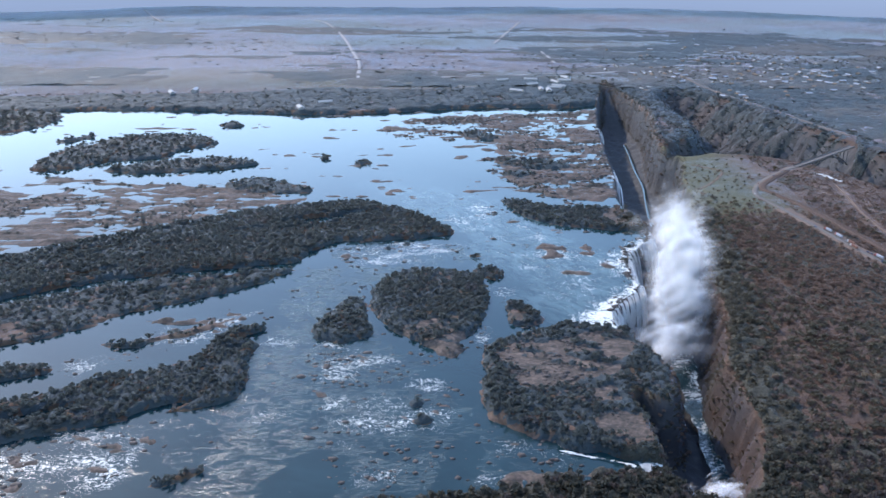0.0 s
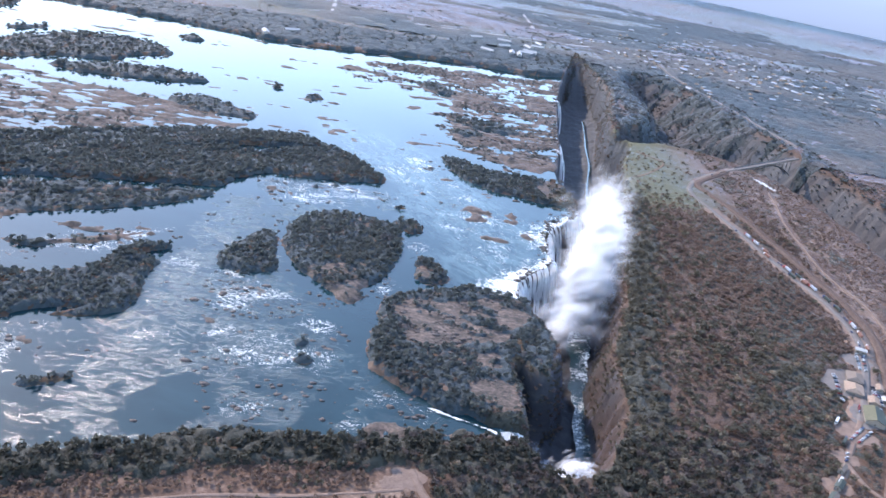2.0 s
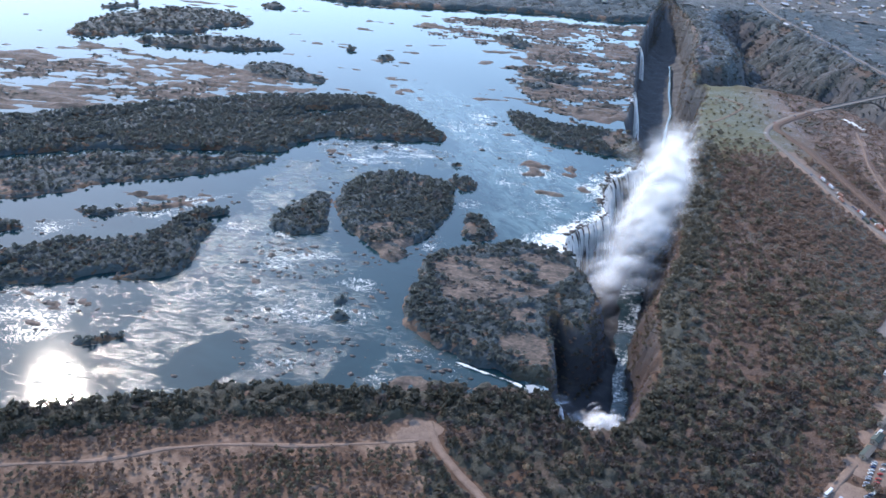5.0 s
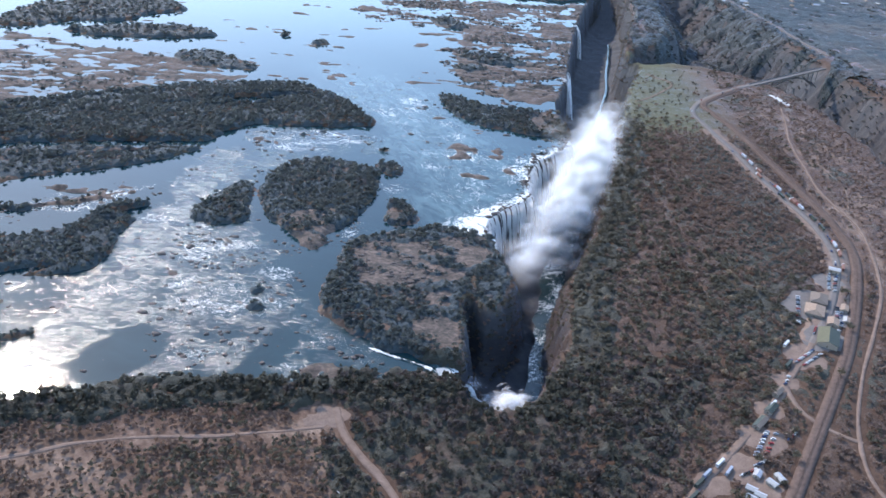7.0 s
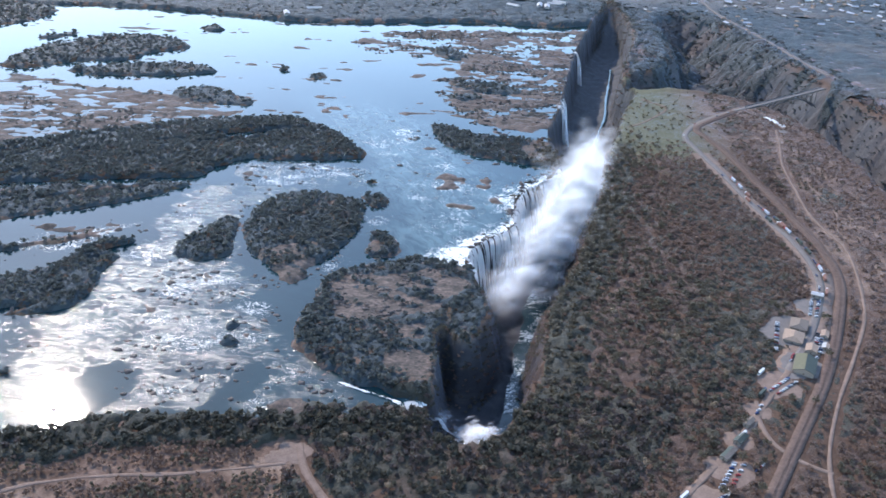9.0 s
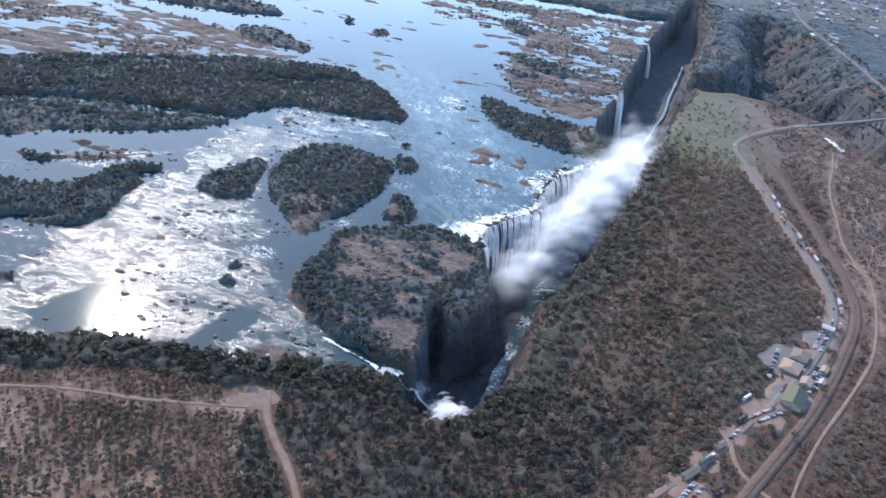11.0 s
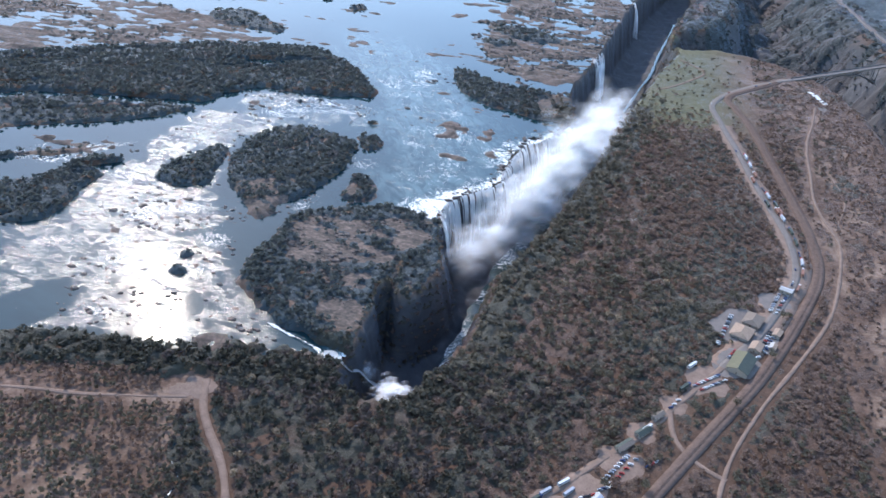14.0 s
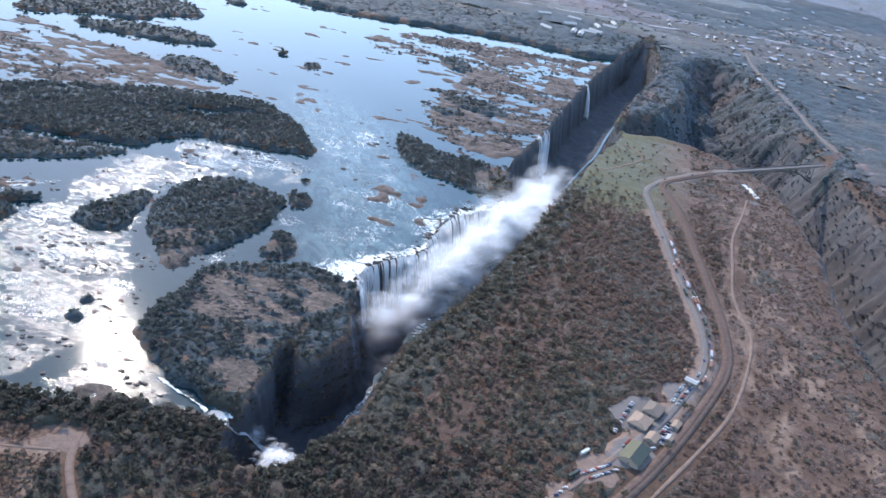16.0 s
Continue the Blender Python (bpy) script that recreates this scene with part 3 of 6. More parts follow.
def terrain(x, y):
    """Height of the ground and its cover: (z, rock, grass, sand, cliff, woods, painted shade of the near gorge walls).
    """
    x, y = np.asarray(x, float), np.asarray(y, float)
    h = land_height(x, y)
    g1, g2 = gorge_depth(x, y)
    ragged = fbm(x, y, 28, 3, 7) + 0.55 * fbm(x * 0.6, y, 9, 2, 59)
    ledges = bare_ledge(x, y)
    river = inside(RIVER, x, y) + ragged * 4
    wet = smooth(-13, 5, river)
    h = h * (1 - wet) - 3.5 * wet
    rock, shade = np.zeros_like(x), np.zeros_like(x)
    channel = smooth(0.3, 0.5, fbm((0.87 * x + 0.5 * y) * 0.16, 0.87 * y - 0.5 * x, 24, 3, 55))
    for outline, top, rocky, rag, wooded in ISLANDS:
        d = inside(outline, x, y, 40) + ragged * rag
        s = smooth(-7, 9, d)
        lift = -3.5 + (top + 3.5) * s + s * (1.3 + 3.6 * (rocky > 0.9)) * fbm(x, y, 13, 3, 8)
        if outline[:, 0].mean() < -120 and outline[:, 1].mean() < 1400:
            lift = lift - 9 * channel * (rag > 4)
        rock = np.where((lift > h) & (lift > -0.5), np.maximum(min(1.0, rocky * 0.9), ledges), rock)
        shade = np.where((lift > h) & (lift > 0.3), wooded * (rocky < 0.2), shade)
        h = np.maximum(h, lift)
    bars = 0.75 * fbm(x * 0.5, y, 9, 5, 9) + 0.5 * fbm(x * 0.4, y, 34, 3, 61)
    for k, flat in enumerate(FLATS):
        s = smooth(-25, 25, inside(flat, x, y) + ragged * 14) * (river > 0)
        lift = -3.5 + s * (3.5 + 6.0 * bars + 2.2 * fbm(x * 0.3, y, 60, 3, 46) + (0.7 if k == 0 else 0.1))
        rock = np.where((lift > h) & (lift > -0.3), 0.8 + 0.2 * smooth(-0.3, 0.3, fbm(x * 0.4, y, 40, 3, 47)), rock)
        h = np.maximum(h, lift)
    knobs = fbm(x * 0.42, y + 0.3 * x, 6.5, 3, 10) + 0.25 * fbm(x, y, 40, 2, 65)
    loose = fbm(x * 0.45, y, 26, 4, 12)
    for shoal, much in SHOALS:
        s = smooth(-12, 14, inside(shoal, x, y, 30))
        lift = -3.5 + s * (0.7 + 0.9 * much + 4.6 * knobs)
        rock = np.where((lift > h) & (lift > -0.2), 1.0, rock)
        h = np.maximum(h, lift)
    open_water = (river > 12) & (y > 1180)
    lift = np.where(open_water, -3.9 + 9.0 * loose + 1.3 * smooth(60, 250, x), -9)
    rock = np.where((lift > h) & (lift > -0.2), 0.9, rock)
    h = np.maximum(h, lift)
    # the gorges
    ledge = 3.0 * fbm(x, y, 16, 3, 13)
    east = smooth(-8, 8, x - (262 + 0.17 * (y - 640))) * (y < 1350)
    spurs = np.exp(-(((x - 240) / 28) ** 2) - ((y - 778) / 45) ** 2)
    drop = smooth(-4, 14 + 22 * spurs + 8 * east, g1 + ledge * (0.9 + east))
    drop2 = smooth(0, 84, g2 + ledge * 2) ** 0.9
    floor = -101 + 5 * fbm(x, y, 18, 3, 14)
    h = h * (1 - drop) + (floor + 34 - 14 * smooth(1350, 1650, y) + 6 * smooth(38, 18, g1) + 95 * smooth(2230, 2520, y)) * drop
    bowl = inside(BOWL, x, y, 60)
    h = h - 92 * smooth(-4, 125, bowl + (22 * fbm(x, y, 75, 4, 44) + ledge) * smooth(-10, 20, bowl)) * (bowl > -20)
    spur = smooth(0.05, 0.4, drop2) * smooth(0.98, 0.7, drop2) + smooth(8, 50, bowl)
    h = h + spur * (13 * fbm(x, y, 58, 4, 50) + 5 * fbm(x, y, 17, 2, 51)) * (g1 < -8)
    h = np.where(drop2 > 0.001, np.minimum(h, h * (1 - drop2) + (floor - 1 + 9 * smooth(75, 50, g2)) * drop2), h)
    green_wall = np.maximum(east * smooth(1.0, 0.6, drop), spurs * smooth(0.9, 0.4, drop)) * (0.5 + 0.5 * fbm(x, y, 24, 3, 63))
    cliff = np.clip(smooth(0.005, 0.06, drop) * (1 - green_wall) + smooth(0.0, 0.1, drop2) * (0.78 + 0.35 * fbm(x, y, 30, 3, 52)) + smooth(0, 25, bowl) * (0.7 + 0.4 * fbm(x, y, 50, 3, 45)), 0, 1)
    sand = smooth(-0.1, 0.4, fbm(x, y, 34, 4, 15)) * (y < 590) * smooth(200, 120, x) * 0.75
    sand = np.maximum(sand, smooth(0.0, 0.3, fbm(x * 1.3, y * 0.6, 20, 5, 16) + 0.3 * fbm(x, y, 120, 2, 48)) * smooth(625, 665, x) * (y < 1560) * 0.6)
    sand = np.maximum(sand, smooth(0.0, 0.5, fbm(x * 0.5, y, 240, 4, 17)) * smooth(2150, 2400, y) * 0.2)
    burnt = inside(rounded([(-1150, 2440), (-1100, 3100), (-560, 3560), (-290, 2770), (-560, 2500)], 2), x, y, 200)
    sand = np.maximum(sand, 0.5 * smooth(-120, 120, burnt + 120 * fbm(x * 0.5, y, 150, 4, 66)))
    grass = smooth(1130, 1330, y + 0.3 * (x - 400)) * smooth(620, 500, x) * smooth(340, 390, x) * (y < 1700)
    grass = np.maximum(grass, 0.5 * smooth(-0.1, 0.4, fbm(x, y, 70, 3, 18)) * (wet > 0.6))
    grass = np.maximum(grass, 0.75 * smooth(2300, 2500, y) * smooth(0.35, -0.2, fbm(x * 0.4, y, 350, 3, 49)))
    woods = smooth(250, 300, x) * smooth(640, 610, x) * smooth(1330, 1200, y) * (y < 2000)
    woods = np.maximum(woods, smooth(95, 130, x + 0.35 * (y - 480)) * (y < 640))
    woods = np.maximum(woods, np.maximum(smooth(-40, -10, g2), smooth(-15, 15, bowl)))
    sand = sand * (1 - woods)
    woods = np.maximum(woods, green_wall * 0.7)
    woods = np.maximum(woods, 0.55 * smooth(590, 620, x) * (y < 1600))
    # Mask of the near gorge, where the shaded wall tone applies.
    wall_shade = smooth(1420, 1240, y + 60 * fbm(x, y, 50, 3, 57)) * smooth(560, 480, x)
    return h, rock, grass * (1 - 0.8 * shade), sand, cliff, np.maximum(woods, shade), wall_shade


# ---------------------------------------------------------------- building helpers
def raw(name, verts, faces, mat, parent=None, label="", smooth_shading=False, **attrs):
    """One mesh object from arrays; attrs are float values at its corners' points."""
    me = bpy.data.meshes.new(name)
    verts, faces = np.asarray(verts, np.float32), np.asarray(faces, np.int32)
    k = faces.shape[1]
    me.vertices.add(len(verts))
    me.vertices.foreach_set("co", verts.ravel())
    me.loops.add(faces.size)
    me.loops.foreach_set("vertex_index", faces.ravel())
    me.polygons.add(len(faces))
    me.polygons.foreach_set("loop_start", np.arange(0, faces.size, k, dtype=np.int32))
    me.update(calc_edges=True)
    me.validate()
    if smooth_shading:
        me.polygons.foreach_set("use_smooth", np.ones(len(me.polygons), bool))
    for key, values in attrs.items():
        me.attributes.new(key, "FLOAT", "POINT").data.foreach_set("value", np.asarray(values, np.float32))
    me.materials.append(mat)
    ob = new(name, me)
    ob.parent = parent
    return tagged(ob, label) if label else ob


def part(name, bm, mat, parent=None, label=""):
    me = bpy.data.meshes.new(name)
    bm.to_mesh(me)
    bm.free()
    me.materials.append(mat)
    ob = new(name, me)
    ob.parent = parent
    return tagged(ob, label) if label else ob


def grid_faces(rows, cols):
    i = np.arange(rows * cols).reshape(rows, cols)
    return np.stack([i[:-1, :-1], i[:-1, 1:], i[1:, 1:], i[1:, :-1]], -1).reshape(-1, 4)


def steps(*legs):
    """Coordinates from legs of (start, end, spacing)."""
    out = [np.arange(a, b, s) for a, b, s in legs]
    return np.concatenate(out + [[legs[-1][1]]])


def box(bm, lo, hi, taper=0.0):
    """A box from corner to corner, its top drawn in by taper metres."""
    (x0, y0, z0), (x1, y1, z1), t = lo, hi, taper
    v = [bm.verts.new(c) for c in ((x0, y0, z0), (x1, y0, z0), (x1, y1, z0), (x0, y1, z0), (x0 + t, y0 + t, z1), (x1 - t, y0 + t, z1), (x1 - t, y1 - t, z1), (x0 + t, y1 - t, z1))]
    for f in ((3, 2, 1, 0), (4, 5, 6, 7), (0, 1, 5, 4), (1, 2, 6, 5), (2, 3, 7, 6), (3, 0, 4, 7)):
        bm.faces.new([v[i] for i in f])
    return v


XS = steps((-5200, -1400, 100), (-1400, -560, 15), (-560, -250, 4.6), (-250, 150, 3.4), (150, 480, 3.0), (480, 720, 5), (720, 1000, 8), (1000, 1600, 20), (1600, 5600, 100))
YS = steps((-700, 300, 40), (300, 470, 8), (470, 1240, 3.4), (1240, 1700, 4.6), (1700, 2240, 6.5), (2240, 2400, 10), (2400, 3200, 25), (3200, 5500, 60))
GX, GY = np.meshgrid(XS, YS)
GZ, ROCK, GRASS, SAND, CLIFF, WOODS, WALL_SHADE = terrain(GX.ravel(), GY.ravel())
ground = raw("ground", np.stack([GX.ravel(), GY.ravel(), GZ], -1), grid_faces(len(YS), len(XS)), MAT_GROUND, smooth_shading=True,
             rock=ROCK, grass=GRASS, sand=SAND, cliff=CLIFF, woods=WOODS, wall_shade=WALL_SHADE)
tagged(ground, "dry bushveld ground with basalt gorge, rocky flats and islands", "ground", kind="structure")


def river():
    x, y = GX.ravel(), GY.ravel()
    g1, _ = gorge_depth(x, y)
    wet = inside(RIVER, x, y)
    keep_v = (wet > -22) & (g1 < -4.2)
    faces = grid_faces(len(YS), len(XS))
    faces = faces[keep_v[faces].all(1) & (GZ[faces].min(1) < 0.6)]
    used = np.unique(faces)
    index = np.zeros(len(x), np.int64)
    index[used] = np.arange(len(used))
    x, y, g1, depth = x[used], y[used], g1[used], -GZ[used]
    rapid = smooth(-20, 20, inside(RAPIDS, x, y) + 42 * fbm(x, y, 75, 4, 53)) * (0.2 + 0.8 * smooth(-0.5, -0.15, fbm(x * 0.6, y, 95, 4, 54)))
    brink = smooth(-48 + 22 * fbm(x, y, 24, 3, 64), -6, g1) * smooth(1300, 1150, y)
    calm = np.zeros_like(x)
    for pool in POOLS:
        calm = np.maximum(calm, smooth(-8, 8, inside(pool, x, y, 30) + 12 * fbm(x * 0.7, y, 26, 4, 62)))
    rapid = rapid * (1 - calm) * (1 - 0.4 * smooth(-170, -230, x) * (y < 760))
    fan = smooth(-45, 25, inside(FAN, x, y) + 40 * fbm(x, y, 60, 4, 37)) * smooth(1640, 1330, y)
    rapid = np.maximum(rapid, np.maximum(brink, fan * 0.7))
    foam = (0.43 + 0.26 * fbm(x * 0.6, y, 50, 3, 35)) * smooth(0.3, 0.9, rapid)
    for shoal, much in SHOALS:
        foam = np.maximum(foam, (0.46 + 0.1 * much + 0.2 * fbm(x * 0.5, y, 26, 3, 38)) * smooth(-40, 18, inside(shoal, x, y, 50) + 22 * fbm(x, y, 40, 3, 34)))
    foam = foam * (1 - 0.8 * calm)
    foam = np.maximum(foam, brink * (0.58 + 0.45 * fbm(x, y, 18, 3, 36)))
    foam = np.maximum(foam, (0.14 + 0.3 * fbm(x + 0.5 * y, y * 0.4, 26, 3, 39)) * fan)
    foam = np.maximum(foam, 0.45 * smooth(1.6, 0.2, depth) * (y < 1150))
    foam = np.maximum(foam, 0.5 * smooth(0.1, 0.5, fbm(x * 0.3, y, 60, 4, 33)) * (x < -480) * (y > 1450) * smooth(1900, 1700, y))
    ob = raw("water", np.stack([x, y, np.zeros_like(x)], -1), index[faces], MAT_WATER, smooth_shading=True, rapid=rapid, foam=foam, milk_glint=np.clip(np.maximum(fan, brink) * (0.75 + 0.5 * fbm(x, y, 40, 3, 56)), 0, 1))
    tagged(ob, "broad blue-grey river with rapids and white foam", "river", kind="structure")


river()


def distance():
    """The hazy end of the plain, a plain glowing backdrop beyond all that is built."""
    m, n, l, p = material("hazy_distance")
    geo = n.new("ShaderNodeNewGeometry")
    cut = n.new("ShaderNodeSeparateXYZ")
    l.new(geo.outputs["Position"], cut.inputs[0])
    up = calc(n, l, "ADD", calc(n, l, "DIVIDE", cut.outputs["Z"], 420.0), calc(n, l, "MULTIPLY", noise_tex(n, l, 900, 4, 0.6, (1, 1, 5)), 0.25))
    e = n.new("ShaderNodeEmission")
    # Haze is painted as a blue glow, paler with height.
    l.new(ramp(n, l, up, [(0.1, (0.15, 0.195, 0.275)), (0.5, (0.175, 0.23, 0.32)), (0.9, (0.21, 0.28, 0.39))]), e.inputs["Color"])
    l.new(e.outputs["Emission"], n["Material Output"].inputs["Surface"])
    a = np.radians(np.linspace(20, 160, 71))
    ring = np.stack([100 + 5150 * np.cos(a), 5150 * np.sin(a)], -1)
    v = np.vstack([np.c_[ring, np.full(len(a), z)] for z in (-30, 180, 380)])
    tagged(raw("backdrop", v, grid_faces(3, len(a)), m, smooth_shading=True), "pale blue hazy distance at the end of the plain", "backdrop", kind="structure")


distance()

# ---------------------------------------------------------------- where things stand
def ground_z(x, y):
    """The height of the ground sheet, between its points."""
    x, y = np.atleast_1d(np.asarray(x, float)), np.atleast_1d(np.asarray(y, float))
    z = GZ.reshape(len(YS), len(XS))
    i, j = np.clip(np.searchsorted(YS, y) - 1, 0, len(YS) - 2), np.clip(np.searchsorted(XS, x) - 1, 0, len(XS) - 2)
    v, u = (y - YS[i]) / (YS[i + 1] - YS[i]), (x - XS[j]) / (XS[j + 1] - XS[j])
    return (z[i, j] * (1 - u) + z[i, j + 1] * u) * (1 - v) + (z[i + 1, j] * (1 - u) + z[i + 1, j + 1] * u) * v


def spline(points, step):
    """A smooth line through the points, at even steps."""
    p = np.array(points, float)
    p = np.vstack([2 * p[0] - p[1], p, 2 * p[-1] - p[-2]])
    out = []
    for a, b, c, d in zip(p, p[1:], p[2:], p[3:]):
        for t in np.arange(0, 1, 0.05):
            out.append(0.5 * (2 * b + (c - a) * t + (2 * a - 5 * b + 4 * c - d) * t * t + (3 * b - a - 3 * c + d) * t**3))
    out = np.array(out + [p[-2]])
    run = np.r_[0, np.cumsum(np.hypot(*np.diff(out[:, :2], axis=0).T))]
    at = np.linspace(0, run[-1], max(2, int(run[-1] / step) + 1))
    return np.stack([np.interp(at, run, out[:, k]) for k in range(out.shape[1])], -1)


def sides(line):
    d = np.gradient(line[:, :2], axis=0)
    d /= np.hypot(*d.T)[:, None] + 1e-9
    return np.stack([d[:, 1], -d[:, 0]], -1)


ROAD = [(890, 1790), (835, 1675), (745, 1592), (645, 1508), (572, 1430), (532, 1352), (543, 1270), (563, 1180), (578, 1105), (597, 1020),
        (611, 955), (613, 885), (592, 815), (562, 745), (530, 688), (502, 645), (470, 592), (425, 535), (385, 485), (340, 430), (280, 330)]
FAR_ROAD = [(890, 1790), (872, 1850), (850, 2000), (835, 2115), (800, 2300), (775, 2450), (760, 2700)]
RAIL = [(640, 1500), (560, 1400), (566, 1345), (580, 1300), (604, 1175), (625, 1055), (638, 950), (634, 878), (602, 780), (565, 690), (535, 630), (490, 545), (450, 470), (400, 380)]
PATH_LINE = [(690, 1410), (678, 1335), (660, 1245), (655, 1150), (652, 1060), (662, 1000), (668, 960), (655, 875), (635, 800), (600, 722), (560, 640), (530, 560), (525, 495), (560, 430)]
TRACK = [(100, 545), (112, 515), (130, 490), (148, 470), (167, 443), (190, 395), (215, 330)]
WEST_TRACK = [(95, 520), (60, 508), (15, 495), (-40, 485), (-85, 470), (-130, 447), (-220, 420)]
CREEK = [(111, 476), (114, 461), (118, 453), (123, 448), (130, 440), (135, 433), (134, 428), (133, 419), (129, 412), (128, 405), (129, 398), (132, 391), (136, 391), (142, 393), (149, 397), (155, 399)]
POINT_PATH = [(445, 1395), (470, 1412), (520, 1490), (500, 1530), (482, 1552)]
SIDE_PATH = [(490, 640), (486, 610), (492, 580), (510, 560), (530, 550)]
YARDS = [(552, 760, 30), (545, 702, 24), (572, 742, 18), (586, 815, 18), (515, 665, 19), (488, 625, 12), (450, 548, 17), (428, 515, 18), (463, 585, 12), (400, 494, 14), (440, 492, 13)]
CLEAR = [(spline(ROAD[:15], 8), 10), (spline(ROAD[14:], 8), 3), (spline(RAIL, 8), 8), (spline(PATH_LINE, 8), 5), (spline(TRACK, 6), 6), (spline(WEST_TRACK, 6), 4), (spline(FAR_ROAD, 12), 10), (spline(SIDE_PATH, 5), 4), (spline(CREEK, 3), -0.6)]


def clearance(x, y):
    """Metres to the nearest road or yard, less its own half width."""
    best = np.full(x.shape, 500.0)
    for line, half in CLEAR:
        lo, hi = line[:, :2].min(0) - 30, line[:, :2].max(0) + 30
        near = (x > lo[0]) & (x < hi[0]) & (y > lo[1]) & (y < hi[1])
        if near.any():
            d = np.hypot(x[near][:, None] - line[None, :, 0], y[near][:, None] - line[None, :, 1]).min(1) - half
            best[near] = np.minimum(best[near], d)
    for cx, cy, r in YARDS:
        best = np.minimum(best, np.hypot(x - cx, y - cy) - r)
    best = np.minimum(best, np.hypot((x - 92) / 1.4, y - 532) - 16)
    return best


# ---------------------------------------------------------------- roads and tracks
def ribbon(name, line, width, mat, label, category, lift=0.5, step=7.0, ragged=0.0, level=None):
    p = spline(line, step)
    s = sides(p)
    n = len(p)
    w = width / 2 * (1 + ragged * fbm(p[:, 0], p[:, 1], 20, 3, 51))
    rows = []
    for f in (-1, -0.33, 0.33, 1):
        q = p[:, :2] + s * (f * w)[:, None]
        z = ground_z(q[:, 0], q[:, 1]) if level is None else level(q)
        rows.append(np.c_[q, z + lift * (1 if abs(f) < 1 else 0.75)])
    v = np.stack(rows, 1).reshape(-1, 3)
    skirt = np.stack([rows[0] - (0, 0, 1.5), rows[3] - (0, 0, 1.5)], 1).reshape(-1, 3)
    f = grid_faces(n, 4)
    k = np.arange(n - 1)
    base = 4 * n
    left = np.stack([4 * k, 4 * (k + 1), base + 2 * (k + 1), base + 2 * k], -1)
    right = np.stack([4 * (k + 1) + 3, 4 * k + 3, base + 2 * k + 1, base + 2 * (k + 1) + 1], -1)
    ob = raw(name, np.vstack([v, skirt]), np.vstack([f, left, right]), mat, smooth_shading=False)
    return tagged(ob, label, category, kind="structure")


ribbon("road", ROAD[2:15], 9, ASPHALT, "worn grey two-lane road past the border post", "road", 0.6)
ribbon("dirt_road", ROAD[14:], 6.5, DIRT, "dusty unpaved road between yards and trees", "road", 0.5, ragged=0.5)
ribbon("road_shoulder", ROAD[6:15], 32, DIRT, "pale trampled dirt shoulder beside the road", "shoulder", 0.3, ragged=0.35)
ribbon("far_road", FAR_ROAD, 10, ASPHALT, "grey road climbing away beyond the bridge", "road", 1.2, 15)
ribbon("railway_bed", RAIL, 12, BALLAST, "dark ballasted railway bed curving through bush", "railway", 0.9)
ribbon("footpath", PATH_LINE, 3.5, DIRT, "pale winding dirt track through dry bush", "track", 0.6, ragged=0.4)
ribbon("dirt_track", TRACK, 6.5, DIRT, "pale sandy track leading from a clearing", "track", 0.6, ragged=0.3)
ribbon("dirt_track", WEST_TRACK, 3.6, DIRT, "pale sandy track through sparse bush", "track", 0.25, ragged=0.9)
ribbon("spoil_slope", [(684, 1484), (694, 1468), (702, 1446), (709, 1427)], 8, CHALK, "white spoil spilling down the plateau edge", "scree", 0.5, 4, ragged=0.6)
ribbon("footpath", [(668, 1000), (690, 1085), (682, 1160), (700, 1240)], 2.6, DIRT, "faint pale footpath through dry scrub", "path", 0.5, ragged=0.6)
ribbon("footpath", POINT_PATH, 4, DIRT, "thin pale path on a grassy point", "path", 0.6)
ribbon("footpath", SIDE_PATH, 4, DIRT, "pale dirt path past the yards", "path", 0.5, ragged=0.3)
for far_line in ([(-224, 2520), (-275, 2998), (-496, 4100), (-711, 4380)], [(-1270, 4090), (-1550, 4700)], [(230, 3415), (410, 4315)], [(400, 2900), (390, 3200)], [(0, 2560), (500, 2700), (900, 2850), (1500, 2600)]):
    ribbon("far_track", far_line, 12, FAR_DIRT, "pale straight dirt road across the far plain", "track", 2.0, 40, ragged=0.5)


def rail_line(off):
    p = spline(RAIL, 6)
    q = p[:, :2] + sides(p) * off
    z = ground_z(q[:, 0], q[:, 1]) + 1.0
    v, w = [], 0.12
    s = sides(p) * w
    for a, h in ((-1, 0.0), (-1, 0.22), (1, 0.22), (1, 0.0)):
        v.append(np.c_[q + a * s, z + h])
    v = np.stack(v, 1).reshape(-1, 3)
    tagged(raw("rail", v, grid_faces(len(p), 4), RUST), "rusty steel rail on dark ballast", "rail", kind="structure")


rail_line(-0.55)
rail_line(0.55)


def yard(cx, cy, r, seed):
    a = np.linspace(0, 2 * np.pi, 28, endpoint=False)
    rad = r * (1 + 0.55 * fbm(np.cos(a) * 9 + cx, np.sin(a) * 9 + cy, 6, 3, seed))
    rings = [np.c_[cx + k * rad * np.cos(a), cy + k * rad * np.sin(a)] for k in (0.02, 0.35, 0.7, 1.0)]
    v = np.vstack([np.c_[q, ground_z(q[:, 0], q[:, 1]) + (0.42 if k < 3 else 0.1)] for k, q in enumerate(rings)])
    f = []
    for k in range(3):
        for i in range(28):
            j = (i + 1) % 28
            f.append((28 * k + i, 28 * (k + 1) + i, 28 * (k + 1) + j, 28 * k + j))
    mat = ASPHALT if cy > 690 else DIRT
    tagged(raw("yard", v, f, mat), "trampled pale earth parking yard" if mat is DIRT else "worn grey paved yard with parked vehicles", "yard", kind="structure")


for k, (cx, cy, r) in enumerate(YARDS):
    yard(cx, cy, r, 60 + k)
yard(98, 534, 13, 81)
yard(702, 1408, 9, 85)
